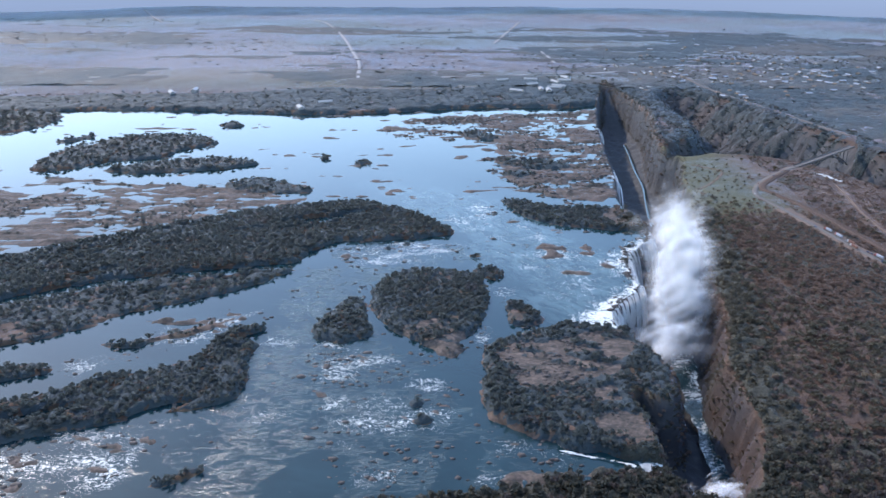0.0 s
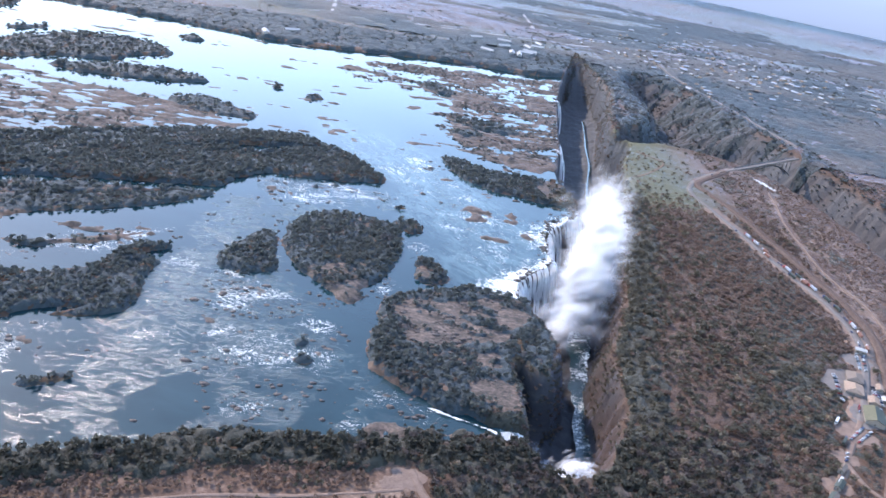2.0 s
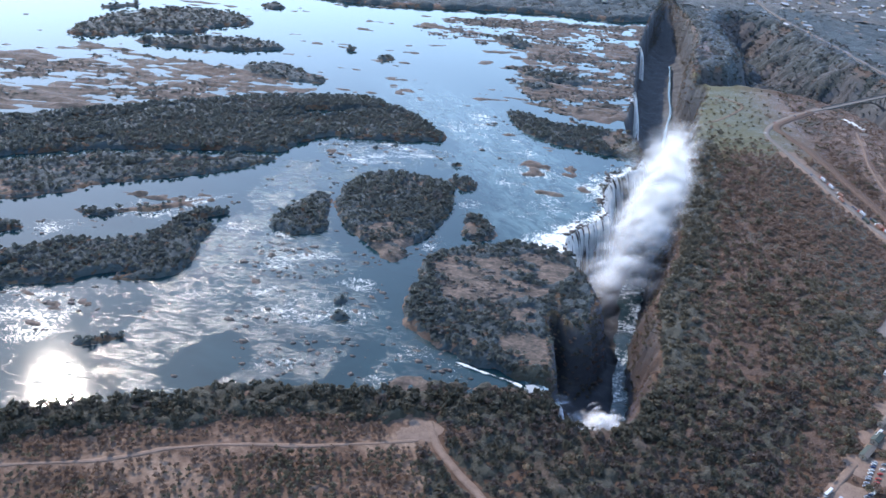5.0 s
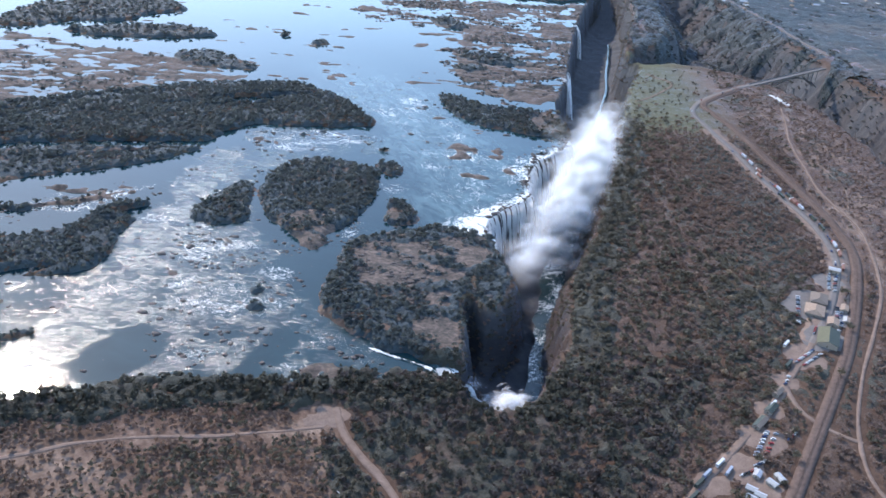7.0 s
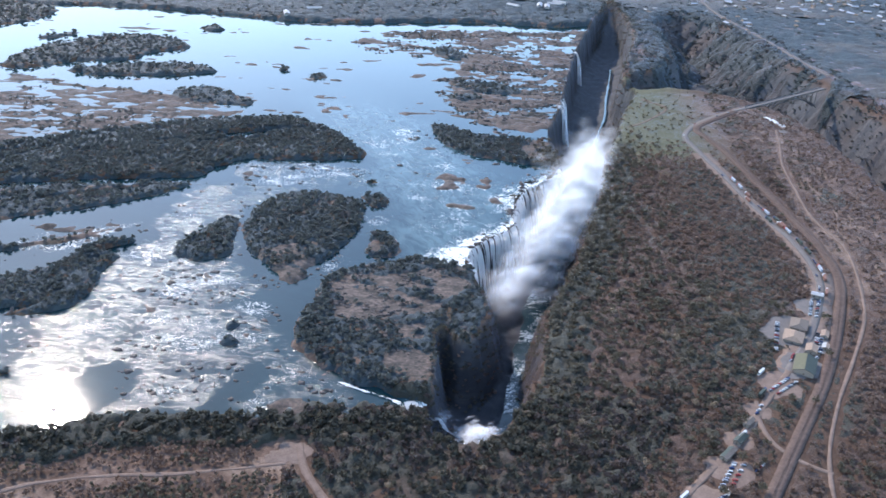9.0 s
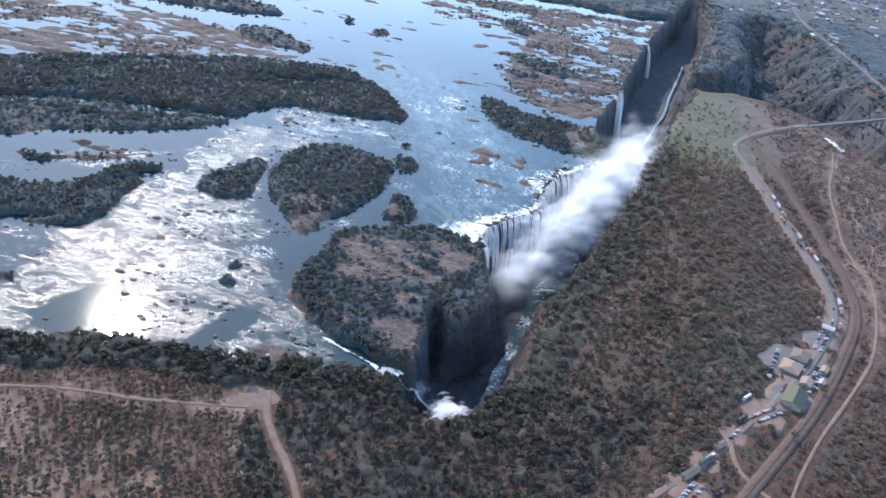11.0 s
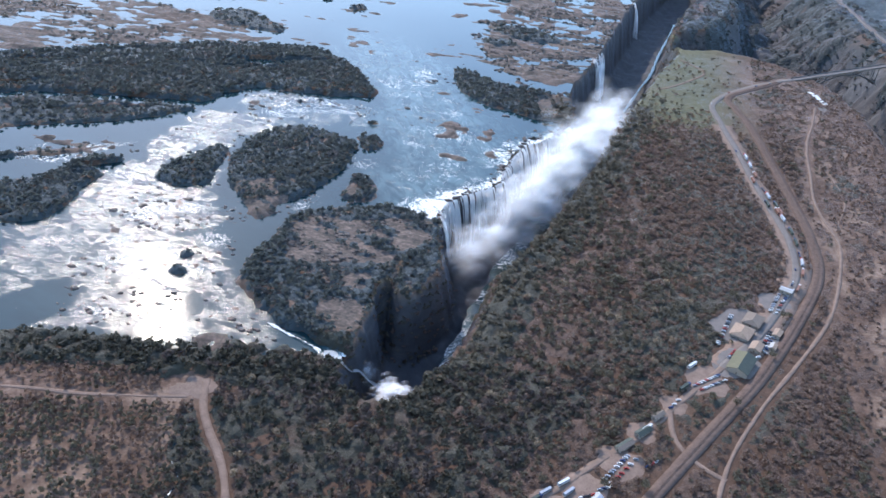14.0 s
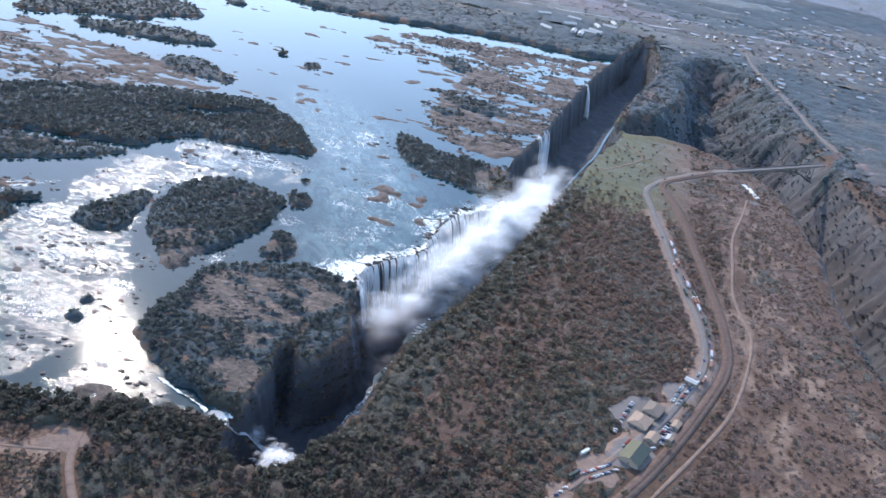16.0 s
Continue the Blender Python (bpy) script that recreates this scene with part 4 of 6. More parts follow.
yard(86, 526, 10, 83)


def creek():
    """A thin stream in the bush, its glints painted as white foam."""
    p = spline(CREEK, 2.0)
    s = sides(p)
    w = 0.5 * (1 + 0.8 * fbm(p[:, 0], p[:, 1], 9, 2, 190))
    z = ground_z(p[:, 0], p[:, 1]) + 0.45
    cols = [np.c_[p[:, :2] + s * (f * w)[:, None], z + 0.15 * (1 - f * f)] for f in (-1, -0.4, 0.4, 1)]
    v = np.stack(cols, 1).reshape(-1, 3)
    ob = raw("creek", v, grid_faces(len(p), 4), MAT_WATER, smooth_shading=True, rapid=np.full(len(v), 0.6), foam=0.62 + 0.9 * fbm(v[:, 0], v[:, 1], 8, 2, 191))
    tagged(ob, "thin glinting stream winding through dark bush", "stream", kind="structure")


creek()


# ---------------------------------------------------------------- falling water
def floor_water(name, outline_line, width, z, label, wobble=0.25, white=1.0, rough=0.9):
    p = spline(outline_line, 5)
    s = sides(p)
    w = width / 2 * (1 + wobble * fbm(p[:, 0], p[:, 1], 30, 3, 71))
    cols = [np.c_[p[:, :2] + s * (f * w)[:, None], np.full(len(p), z) + (1 - f * f) * 0.6] for f in np.linspace(-1, 1, 9)]
    v = np.stack(cols, 1).reshape(-1, 3)
    v[:, 2] += 0.5 * fbm(v[:, 0], v[:, 1], 7, 3, 72)
    foam = (0.6 * smooth(1650, 1300, v[:, 1]) + 0.12 + 0.3 * fbm(v[:, 0], v[:, 1], 22, 3, 73)) * white
    ob = raw(name, v, grid_faces(len(p), 9), MAT_WATER, smooth_shading=True, rapid=np.full(len(v), rough), foam=foam)
    return tagged(ob, label, "river", kind="structure")


floor_water("gorge_water", [(246, 630), (259, 642), (270, 660), (276, 684), (281, 715), (285, 755), (288, 805), (293, 845), (300, 905), (312, 960), (330, 1030), (345, 1100)], 25, -57.5, "foaming white stream along the foot of the gorge wall", 0.5, 0.86)
floor_water("gorge_water", [(300, 1000), (322, 1080), (345, 1190), (366, 1300)], 30, -61, "churning white water under the main fall", 0.3, 1.0)
floor_water("gorge_water", [(366, 1300), (388, 1400), (404, 1520), (424, 1640), (440, 1730), (450, 1850), (462, 1950), (478, 2100)], 6, -73.3, "dark green water on the floor of the long gorge", 0.5, 0.1, 0.5)
floor_water("gorge_water", [(450, 1650), (520, 1690), (620, 1770), (720, 1830), (770, 1790), (812, 1660), (835, 1540), (850, 1400), (872, 1255), (876, 1100), (884, 950), (920, 700), (970, 420)], 44, -94, "green-grey river in a deep second gorge", 0.25, 0.35)


def waterfall(name, lip, out, base, label, strand=(5, 11), gap=0.25, seed=1, lead=9.0, throw=13.0):
    """Strands that slide over the lip (a line on the brink, the gorge on the side given by out) and fall to base: broad veils behind, narrow ropes of water before them."""
    rnd = random.Random(seed)
    thing = tagged(new(name), label, "waterfall")
    p = spline(lip, 0.5)
    s = sides(p) * out
    for layer, (narrow, miss, far) in enumerate(((1.0, gap, 1.0), (0.45, 0.45, 1.25))):
        at = 0.0
        while at < len(p) - 4:
            wide = rnd.uniform(*strand) * narrow * 2
            i0, i1 = int(at), min(len(p) - 1, int(at + wide))
            if i1 - i0 >= 2 and rnd.random() > miss:
                reach = throw * rnd.uniform(0.7, 1.2) * far
                back, dip = rnd.uniform(-3.0, 1.5), rnd.choice((0, 0, 0, -2, -5)) * (layer + 0.5)
                splay, kink = rnd.uniform(0.015, 0.05), rnd.uniform(-0.8, 0.8)
                prof = [(-lead * rnd.uniform(0.6, 1.3), 0.3), (-lead * 0.5, 0.45), (-0.8, 0.4), (0.8, -0.4), (2.2, -3.0)]
                prof += [(2.2 + (reach - 2.2) * f**0.6, -3.0 + (base + 3.0) * f) for f in (0.08, 0.18, 0.3, 0.45, 0.6, 0.78, 1.0)]
                verts = []
                mid = p[(i0 + i1) // 2, :2]
                for i in range(i0, i1 + 1):
                    fold = 0.9 * math.sin(i * 0.85 + seed) + 0.7 * math.sin(i * 0.37 + 2 * seed) + 0.5 * math.sin(i * 1.5)
                    for k, (o, z) in enumerate(prof):
                        out_by = o + back + (fold * min(1.0, 0.25 * (k - 3)) if k > 3 else 0.5 * fold * (k < 2))
                        xy = mid + (p[i, :2] - mid) * (1 + splay * max(0, k - 4)) + s[i] * out_by
                        xy = xy + (p[i1, :2] - p[i0, :2]) / max(0.5, np.linalg.norm(p[i1, :2] - p[i0, :2])) * kink * math.sin(k * 0.6)
                        verts.append((*xy, z + dip * (3 < k < 11) * 0.5 + 0.25 * math.sin(i * 0.7 + k) * (k < 3)))
                raw("strand", verts, grid_faces(i1 - i0 + 1, len(prof)), MAT_FALL, thing, smooth_shading=True)
            at += wide * rnd.uniform(0.92, 1.1)
    return thing


waterfall("waterfall", [(222, 886), (216, 905), (218, 930), (228, 952), (240, 968), (256, 990), (270, 1008)], 1, -62, "broad white curtain of water over a basalt brink", (2, 6), 0.26, 3, 2.5, 10)
waterfall("waterfall", [(270, 1012), (266, 1030), (268, 1050), (272, 1090), (278, 1126)], 1, -62, "white curtain of water half hidden in spray", (3, 8), 0.1, 5, 2.5, 11)
waterfall("waterfall", [(278, 1128), (298, 1160), (322, 1188), (330, 1225)], 1, -62, "foaming white falls beside a wooded island", (3, 7), 0.25, 7, 3)
waterfall("thin_waterfall", [(338, 1525), (340, 1550), (344, 1590)], 1, -74, "three thin white ribbons over a dark cliff", (3, 5), 0.5, 12, 8, 12)
waterfall("thin_waterfall", [(381, 1945), (383, 1962)], 1, -74, "single thin white ribbon down a dark cliff", (6, 8), 0.0, 9, 6, 12)


def torrent():
    """The white chute that runs along the brink island to the cataract."""
    p = spline([(112, 642), (122, 639), (139, 632), (153, 628), (168, 622), (182, 615), (197, 610)], 2)
    s = sides(p)
    w = np.interp(np.arange(len(p)), [0, len(p) - 1], [2.6, 4.2]) * (1 + 1.1 * fbm(p[:, 0], p[:, 1], 11, 3, 74))
    cols = [np.c_[p[:, :2] + s * (f * w)[:, None], np.full(len(p), 0.25) + (1 - f * f) * 0.7] for f in np.linspace(-1, 1, 8)]
    v = np.stack(cols, 1).reshape(-1, 3)
    v[:, 2] += 0.5 * fbm(v[:, 0], v[:, 1], 4, 3, 75)
    tagged(raw("rapid", v, grid_faces(len(p), 8), MAT_WATER, smooth_shading=True, rapid=np.full(len(v), 1.0), foam=0.72 - 0.4 * np.tile(np.linspace(-1, 1, 8) ** 2, len(p)) + 0.3 * fbm(v[:, 0], v[:, 1], 10, 2, 76)), "white rushing chute of water beside rocks", "rapid", kind="structure")


torrent()


def cataract():
    """The steep white slide from the end of the chute to the gorge floor."""
    thing = tagged(new("cataract"), "narrow white cataract plunging into the gorge head", "waterfall")
    for k, (side, wide) in enumerate(((-5.5, 3.2), (-2.0, 3.6), (1.6, 3.4), (5.0, 2.6))):
        p = spline([(180 + side * 0.4, 613 - side * 0.9, 0.9), (192 + side * 0.5, 617 - side * 0.9, -0.5), (200 + side * 0.6, 624 - side * 0.8, -12 - k), (206 + side * 0.7, 632 - side * 0.7, -27 + 2 * k), (214 + side * 0.8, 645 - side * 0.6, -46), (223 + side, 658 - side * 0.5, -62)], 3)
        s = sides(p)
        cols = [np.c_[p[:, :2] + s * (f * wide * (1 + 0.2 * np.sin(np.arange(len(p)) * 0.9 + k)))[:, None], p[:, 2] + (1 - f * f) * 1.2] for f in np.linspace(-1, 1, 6)]
        raw("strand", np.stack(cols, 1).reshape(-1, 3), grid_faces(len(p), 6), MAT_FALL, thing, smooth_shading=True)


cataract()


def spray(name, centres, count, label, size=(12, 25), seed=5, dense=1.0):
    """A cloud of soft puffs: centres are (x, y, z, spread across, spread along, spread up, weight)."""
    r = np.random.RandomState(seed)
    c = np.array(centres, float)
    k = c[r.choice(len(c), count, p=c[:, 6] / c[:, 6].sum())]
    pos = k[:, :3] + r.randn(count, 3) * k[:, 3:6]
    pos = pos[pos[:, 2] > -58]
    n = len(pos)
    s = r.uniform(*size, n)[:, None]
    up = r.randn(n, 3) * 0.3 + (-0.3, 0.75, 0.45)
    a, b = np.cross(up, r.randn(n, 3)), up
    a /= np.linalg.norm(a, axis=1)[:, None]
    b = np.cross(up, a)
    b /= np.linalg.norm(b, axis=1)[:, None]
    bulge = np.cross(a, b) * s * 0.35
    rings, turns = (0.0, 0.5, 1.0), np.linspace(0, 2 * np.pi, 8, endpoint=False)
    verts, thick = [pos + bulge], [np.ones(n)]
    for ring in rings[1:]:
        for t in turns:
            verts.append(pos + (a * math.cos(t) + b * math.sin(t)) * s * ring + bulge * (1 - ring * ring))
            thick.append(np.full(n, 0.42 if ring < 1 else 0.0))
    verts, thick = np.stack(verts, 1), np.stack(thick, 1)
    f = []
    for i in range(8):
        j = (i + 1) % 8
        f += [(0, 1 + i, 1 + j), (1 + i, 9 + i, 9 + j), (1 + i, 9 + j, 1 + j)]
    f = (np.array(f)[None] + (np.arange(n) * 17)[:, None, None]).reshape(-1, 3)
    ob = raw(name, verts.reshape(-1, 3), f, MIST, smooth_shading=True, thick=thick.ravel() * dense)
    return tagged(ob, label, "spray", kind="stuff")


PLUME = []
for f, (x, y) in zip(np.linspace(0, 1, 15), spline([(256, 862), (280, 892), (302, 945), (322, 1010), (340, 1080), (358, 1150), (376, 1230), (392, 1330)], 36)):
    body = (0.35 + 0.65 * smooth(0.0, 0.25, f)) * smooth(1.02, 0.5, f)
    rise = 14 * smooth(0.05, 0.5, f)
    wide = 11 + 7 * smooth(0.0, 0.3, f)
    PLUME += [(x - 3, y, -22, wide, 18, 9, 1.5 * body), (x - 2, y, -4 + 0.4 * rise, wide, 19, 11, 1.1 * body * smooth(-0.1, 0.25, f)), (x + 3, y, 12 + rise, 14, 20, 12, 0.5 * body * smooth(0.1, 0.4, f))]
spray("spray_plume", PLUME, 1500, "white billowing spray rising from the gorge", (13, 27), 5, 0.64)
spray("spray_plume", [(248, 606, -20, 7, 6, 6, 1.6), (256, 604, -22, 5, 5, 6, 0.8), (242, 614, -32, 6, 7, 7, 1.0), (232, 646, -50, 5, 6, 5, 0.5), (210, 640, -34, 4, 4, 6, 0.3)], 420, "white spray boiling up at the gorge head", (4, 8), 6, 1.6)
spray("spray_plume", [(238, 905, -57, 4, 9, 4, 0.5), (250, 935, -56, 6, 11, 5, 1.2), (266, 962, -53, 8, 11, 7, 1.6), (286, 990, -50, 9, 12, 8, 1.8)], 150, "white mist boiling at the foot of the curtain", (8, 15), 9, 1.3)
spray("spray_plume", [(345, 1560, -64, 14, 25, 8, 1), (392, 1958, -66, 14, 20, 8, 0.6), (400, 1450, -62, 18, 40, 9, 0.6)], 160, "thin mist under far ribbons of water", (6, 12), 7)


# ---------------------------------------------------------------- rocks
def rock_arrays(seed):
    bm = bmesh.new()
    bmesh.ops.create_icosphere(bm, subdivisions=1, radius=1.0)
    for v in bm.verts:
        v.co *= 1 + 0.55 * noise.noise(v.co * 1.3 + Vector((seed * 3.7, 0, seed)))
        v.co.z *= 0.55
    bm.verts.index_update()
    out = np.array([v.co for v in bm.verts], np.float32), np.array([[q.index for q in f.verts] for f in bm.faces], np.int32)
    bm.free()
    return out


ROCKS = [rock_arrays(k) for k in range(5)]
MAT_ROCK = plain("brown_basalt", (0.095, 0.073, 0.06), 0.8, size=2.5, vary=0.55)


def boulders(area, space, chance, size, label, seed, awash=None):
    """Loose rocks that stand in shallow water or on bare islands."""
    x, y, r = scatter(*area, space, seed)
    z = ground_z(x, y)
    ok = (r.rand(len(x)) < chance(x, y, z)) & (gorge_depth(x, y)[0] < -5)
    x, y, z = x[ok], y[ok], np.maximum(z[ok], -0.6 if awash is None else awash)
    s = size * r.gamma(2.0, 0.5, len(x)).clip(0.3, 2.6)
    pick, vs, fs, base = r.randint(len(ROCKS), size=len(x)), [], [], 0
    for k, (v, f) in enumerate(ROCKS):
        i = np.where(pick == k)[0]
        a = r.uniform(0, 6.28, len(i))
        c, n = np.cos(a)[:, None], np.sin(a)[:, None]
        w = s[i][:, None]
        px, py = (c * v[None, :, 0] - n * v[None, :, 1]) * w * 1.35 + x[i][:, None], (n * v[None, :, 0] + c * v[None, :, 1]) * w + y[i][:, None]
        vs.append(np.stack([px, py, v[None, :, 2] * w + z[i][:, None]], -1).reshape(-1, 3))
        fs.append((f[None] + base + (np.arange(len(i)) * len(v))[:, None, None]).reshape(-1, 3))
        base += len(i) * len(v)
    tagged(raw("boulders", np.vstack(vs), np.vstack(fs), MAT_ROCK), label, "rocks", kind="stuff")


def shoal_mask(x, y):
    out = np.zeros_like(x)
    for shoal, much in SHOALS:
        out = np.maximum(out, much * smooth(-15, 10, inside(shoal, x, y, 30)))
    return out


def scatter(x0, x1, y0, y1, space, seed):
    r = np.random.RandomState(seed)
    x, y = np.meshgrid(np.arange(x0, x1, space), np.arange(y0, y1, space))
    x, y = x.ravel() + r.uniform(-0.5, 0.5, x.size) * space * 1.1, y.ravel() + r.uniform(-0.5, 0.5, x.size) * space * 1.1
    return x, y, r


boulders((-440, 300, 560, 1210), 4.0, lambda x, y, z: 0.18 * shoal_mask(x, y) * smooth(-0.1, 0.35, fbm(x * 0.6, y, 30, 3, 131)) * (z > -3) * (z < 2), 1.5, "scattered brown rocks standing in rapids", 141)
boulders((-420, 130, 560, 1200), 3.0, lambda x, y, z: 0.5 * np.maximum(np.minimum(1, 1.1 * shoal_mask(x, y)), 0.3 * (inside(RAPIDS, x, y) > 5)) * smooth(0.05, 0.3, fbm(x * 0.5 + 0.3 * y, y, 24, 4, 135)) * (z < 0.6) * (y > 575) * 0.5, 0.95, "low dark ledges awash in white rapids", 145, -0.1)
boulders((-230, 120, 560, 1180), 5.0, lambda x, y, z: 0.06 * (inside(RAPIDS, x, y) > 5) * smooth(0.05, 0.4, fbm(x * 0.6, y, 45, 3, 134)) * (z < 0.5), 1.6, "small brown rocks breaking white rapids", 144)
boulders((40, 260, 620, 900), 3.4, lambda x, y, z: 0.55 * (z > 1) * smooth(-0.1, 0.3, fbm(x, y, 25, 3, 132)) * (inside(RIVER, x, y) > 12), 1.3, "loose pinkish rocks on a bare brink island", 142)
boulders((150, 350, 870, 1250), 2.6, lambda x, y, z: 0.4 * smooth(-26, -7, gorge_depth(x, y)[0]) * smooth(-0.1, 0.25, fbm(x, y, 16, 3, 137)) * (z < 1.5), 1.5, "dark broken ledges along the brink", 147, 0.15)
boulders((-130, 470, 1380, 2120), 5.5, lambda x, y, z: 0.4 * (inside(FLATS[1], x, y) > -10) * smooth(-0.1, 0.3, fbm(x * 0.5, y, 30, 3, 136)) * (z > -1.5), 1.7, "dark rocks strewn over river flats", 146, -0.1)
boulders((90, 340, 880, 1420), 5.0, lambda x, y, z: 0.22 * smooth(0.0, 0.4, fbm(x * 0.6, y, 34, 3, 133)) * (z > -4) * (z < 1.5) * (y > 1080), 1.7, "dark low rocks in the river above the brink", 143)


# ---------------------------------------------------------------- trees
def tree_arrays(seed, leaves, lobes=4, trunk=True, size=0.2, spread=0.3):
    """Points and triangles of a tree 1 high with a crown about 1 across: loose lobes of small leaf sprays, then the trunk and its limbs."""
    r = np.random.RandomState(seed)
    a = np.arange(lobes) * 2.4 + r.uniform(-0.6, 0.6, lobes)
    reach = spread * np.sqrt(r.uniform(0.15, 1.0, lobes))
    heart = np.stack([reach * np.cos(a), reach * np.sin(a), r.uniform(0.5, 0.78, lobes)], -1)
    k = r.randint(lobes, size=leaves)
    out = r.randn(leaves, 3)
    out /= np.linalg.norm(out, axis=1)[:, None]
    pos = heart[k] + out * r.uniform(0.5, 1.0, (leaves, 1)) * (0.24, 0.24, 0.19)
    up = out + r.randn(leaves, 3) * 0.55 + (0, 0, 0.55)
    u = np.cross(up, r.randn(leaves, 3))
    u /= np.linalg.norm(u, axis=1)[:, None]
    w = np.cross(up, u)
    w /= np.linalg.norm(w, axis=1)[:, None]
    s = size * r.uniform(0.6, 1.25, (leaves, 1))
    corner = [pos + u * s * p * r.uniform(0.7, 1.2, (leaves, 1)) + w * s * q * r.uniform(0.7, 1.2, (leaves, 1)) for p, q in ((-0.6, -0.35), (0.6, -0.45), (0.45, 0.5), (-0.4, 0.55))]
    v = [np.stack(corner, 1).reshape(-1, 3)]
    base = 4 * np.arange(leaves)[:, None]
    f = [np.concatenate([base + (0, 1, 2), base + (0, 2, 3)])]
    crown = 4 * leaves
    if trunk:
        at = crown
        for foot, top, r0, r1 in [((0, 0, -0.05), (0.01, 0, 0.5), 0.035, 0.02)] + [((0.01, 0, 0.34), tuple(h), 0.018, 0.006) for h in heart[:3]]:
            ring = [(math.cos(t), math.sin(t)) for t in (0, 2.1, 4.2)]
            v.append(np.array([(foot[0] + r0 * c, foot[1] + r0 * n, foot[2]) for c, n in ring] + [(top[0] + r1 * c, top[1] + r1 * n, top[2]) for c, n in ring]))
            f.append(np.array([t for q in range(3) for t in ((at + q, at + (q + 1) % 3, at + 3 + q), (at + (q + 1) % 3, at + 3 + (q + 1) % 3, at + 3 + q))]))
            at += 6
    return np.vstack(v).astype(np.float32), np.vstack(f).astype(np.int32), crown


BUSHY = [tree_arrays(s, 40, 5, True, 0.22) for s in (1, 2, 3, 4, 12, 13)]
LIGHT = [tree_arrays(s, 30, 4, True, 0.225) for s in (5, 6, 7, 8)]
BUSH = [tree_arrays(s, 22, 3, False, 0.3) for s in (21, 22, 23, 24, 25)]
FARTREE = [tree_arrays(s, 14, 3, False, 0.32) for s in (9, 10, 11)]


def thicket(name, x, y, width, height, tint, kinds, mat, label, seed):
    """Many trees as one object."""
    r = np.random.RandomState(seed)
    z = ground_z(x, y)
    pick = r.randint(len(kinds), size=len(x))
    vs, fs, ts, base = [], [], [], 0
    for k, (v, f, _) in enumerate(kinds):
        i = np.where(pick == k)[0]
        if not len(i):
            continue
        a = r.uniform(0, 6.28, len(i))
        c, s = np.cos(a)[:, None], np.sin(a)[:, None]
        w, h = width[i][:, None], height[i][:, None]
        px = (c * v[None, :, 0] - s * v[None, :, 1]) * w + x[i][:, None]
        py = (s * v[None, :, 0] + c * v[None, :, 1]) * w + y[i][:, None]
        pz = v[None, :, 2] * h + z[i][:, None] - 0.3
        vs.append(np.stack([px, py, pz], -1).reshape(-1, 3))
        fs.append((f[None] + base + (np.arange(len(i)) * len(v))[:, None, None]).reshape(-1, 3))
        # Light from above is painted in: tint rises up the crown.
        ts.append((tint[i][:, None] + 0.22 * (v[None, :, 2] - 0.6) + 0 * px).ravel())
        base += len(i) * len(v)
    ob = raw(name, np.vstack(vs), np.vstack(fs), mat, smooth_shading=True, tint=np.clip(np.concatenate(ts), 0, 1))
    return tagged(ob, label, "trees", kind="stuff")


def plant(name, area, space, chance, size, tall, kinds, label_green, label_dry, green, seed, low=0.5, far=False, leaves=None):
    """Trees over an area; chance and green (how green, 0 to 1) are functions of plan arrays."""
    x, y, r = scatter(*area, space, seed)
    g1, g2 = gorge_depth(x, y)
    ok = (r.rand(len(x)) < chance(x, y)) & (clearance(x, y) > 2) & ((g1 < -3) | (low < 0)) & (ground_z(x, y) > low)
    x, y = x[ok], y[ok]
    share = green(x, y)
    is_green = 0.35 * r.rand(len(x)) + 0.65 * (0.5 + 0.5 * np.clip(2.0 * fbm(x, y, 22, 3, seed + 5), -1, 1)) < share
    # far picks the leaf colours that have haze painted in
    leafy, bare = leaves or ((HAZED_GREEN, HAZED_DRY) if far else (GREEN, DRY))
    for sel, mat, label in ((is_green, leafy, label_green), (~is_green, bare, label_dry)):
        if sel.sum() < 3:
            continue
        n = int(sel.sum())
        k = r.uniform(0.5, 1.35, n) * (1 + 0.25 * fbm(x[sel], y[sel], 60, 2, seed))
        tint = np.clip(0.45 + 0.5 * (r.beta(2.2, 2.6, n) - 0.45) + 0.4 * fbm(x[sel], y[sel], 60, 3, seed + 1), 0, 1)
        thicket(name, x[sel], y[sel], size * k * r.uniform(0.85, 1.2, n), tall * k, tint, kinds, mat, label, seed)


def rim_strip(x, y):
    return smooth(-75, -12, gorge_depth(x, y)[0])


def island_woods(x, y):
    out = np.zeros_like(x)
    rough = fbm(x, y, 32, 4, 91)
    for outline, top, rocky, rag, woods in ISLANDS:
        d = inside(outline, x, y, 40)
        keep = smooth(-4, 3, d) * (woods if woods < 0.9 else 1.0)
        open_ground = smooth(0.15, -0.1, rough + rocky * 0.5 - 0.62 - 0.4 * (d < 12) * woods)
        out = np.maximum(out, keep * np.maximum(open_ground, 0.06 * (woods > 0)))
    strip = smooth(-0.02, 0.28, fbm(x * 0.45, y, 15, 4, 60))
    return out * (1 - bare_ledge(x, y) * (1 - 0.75 * strip))


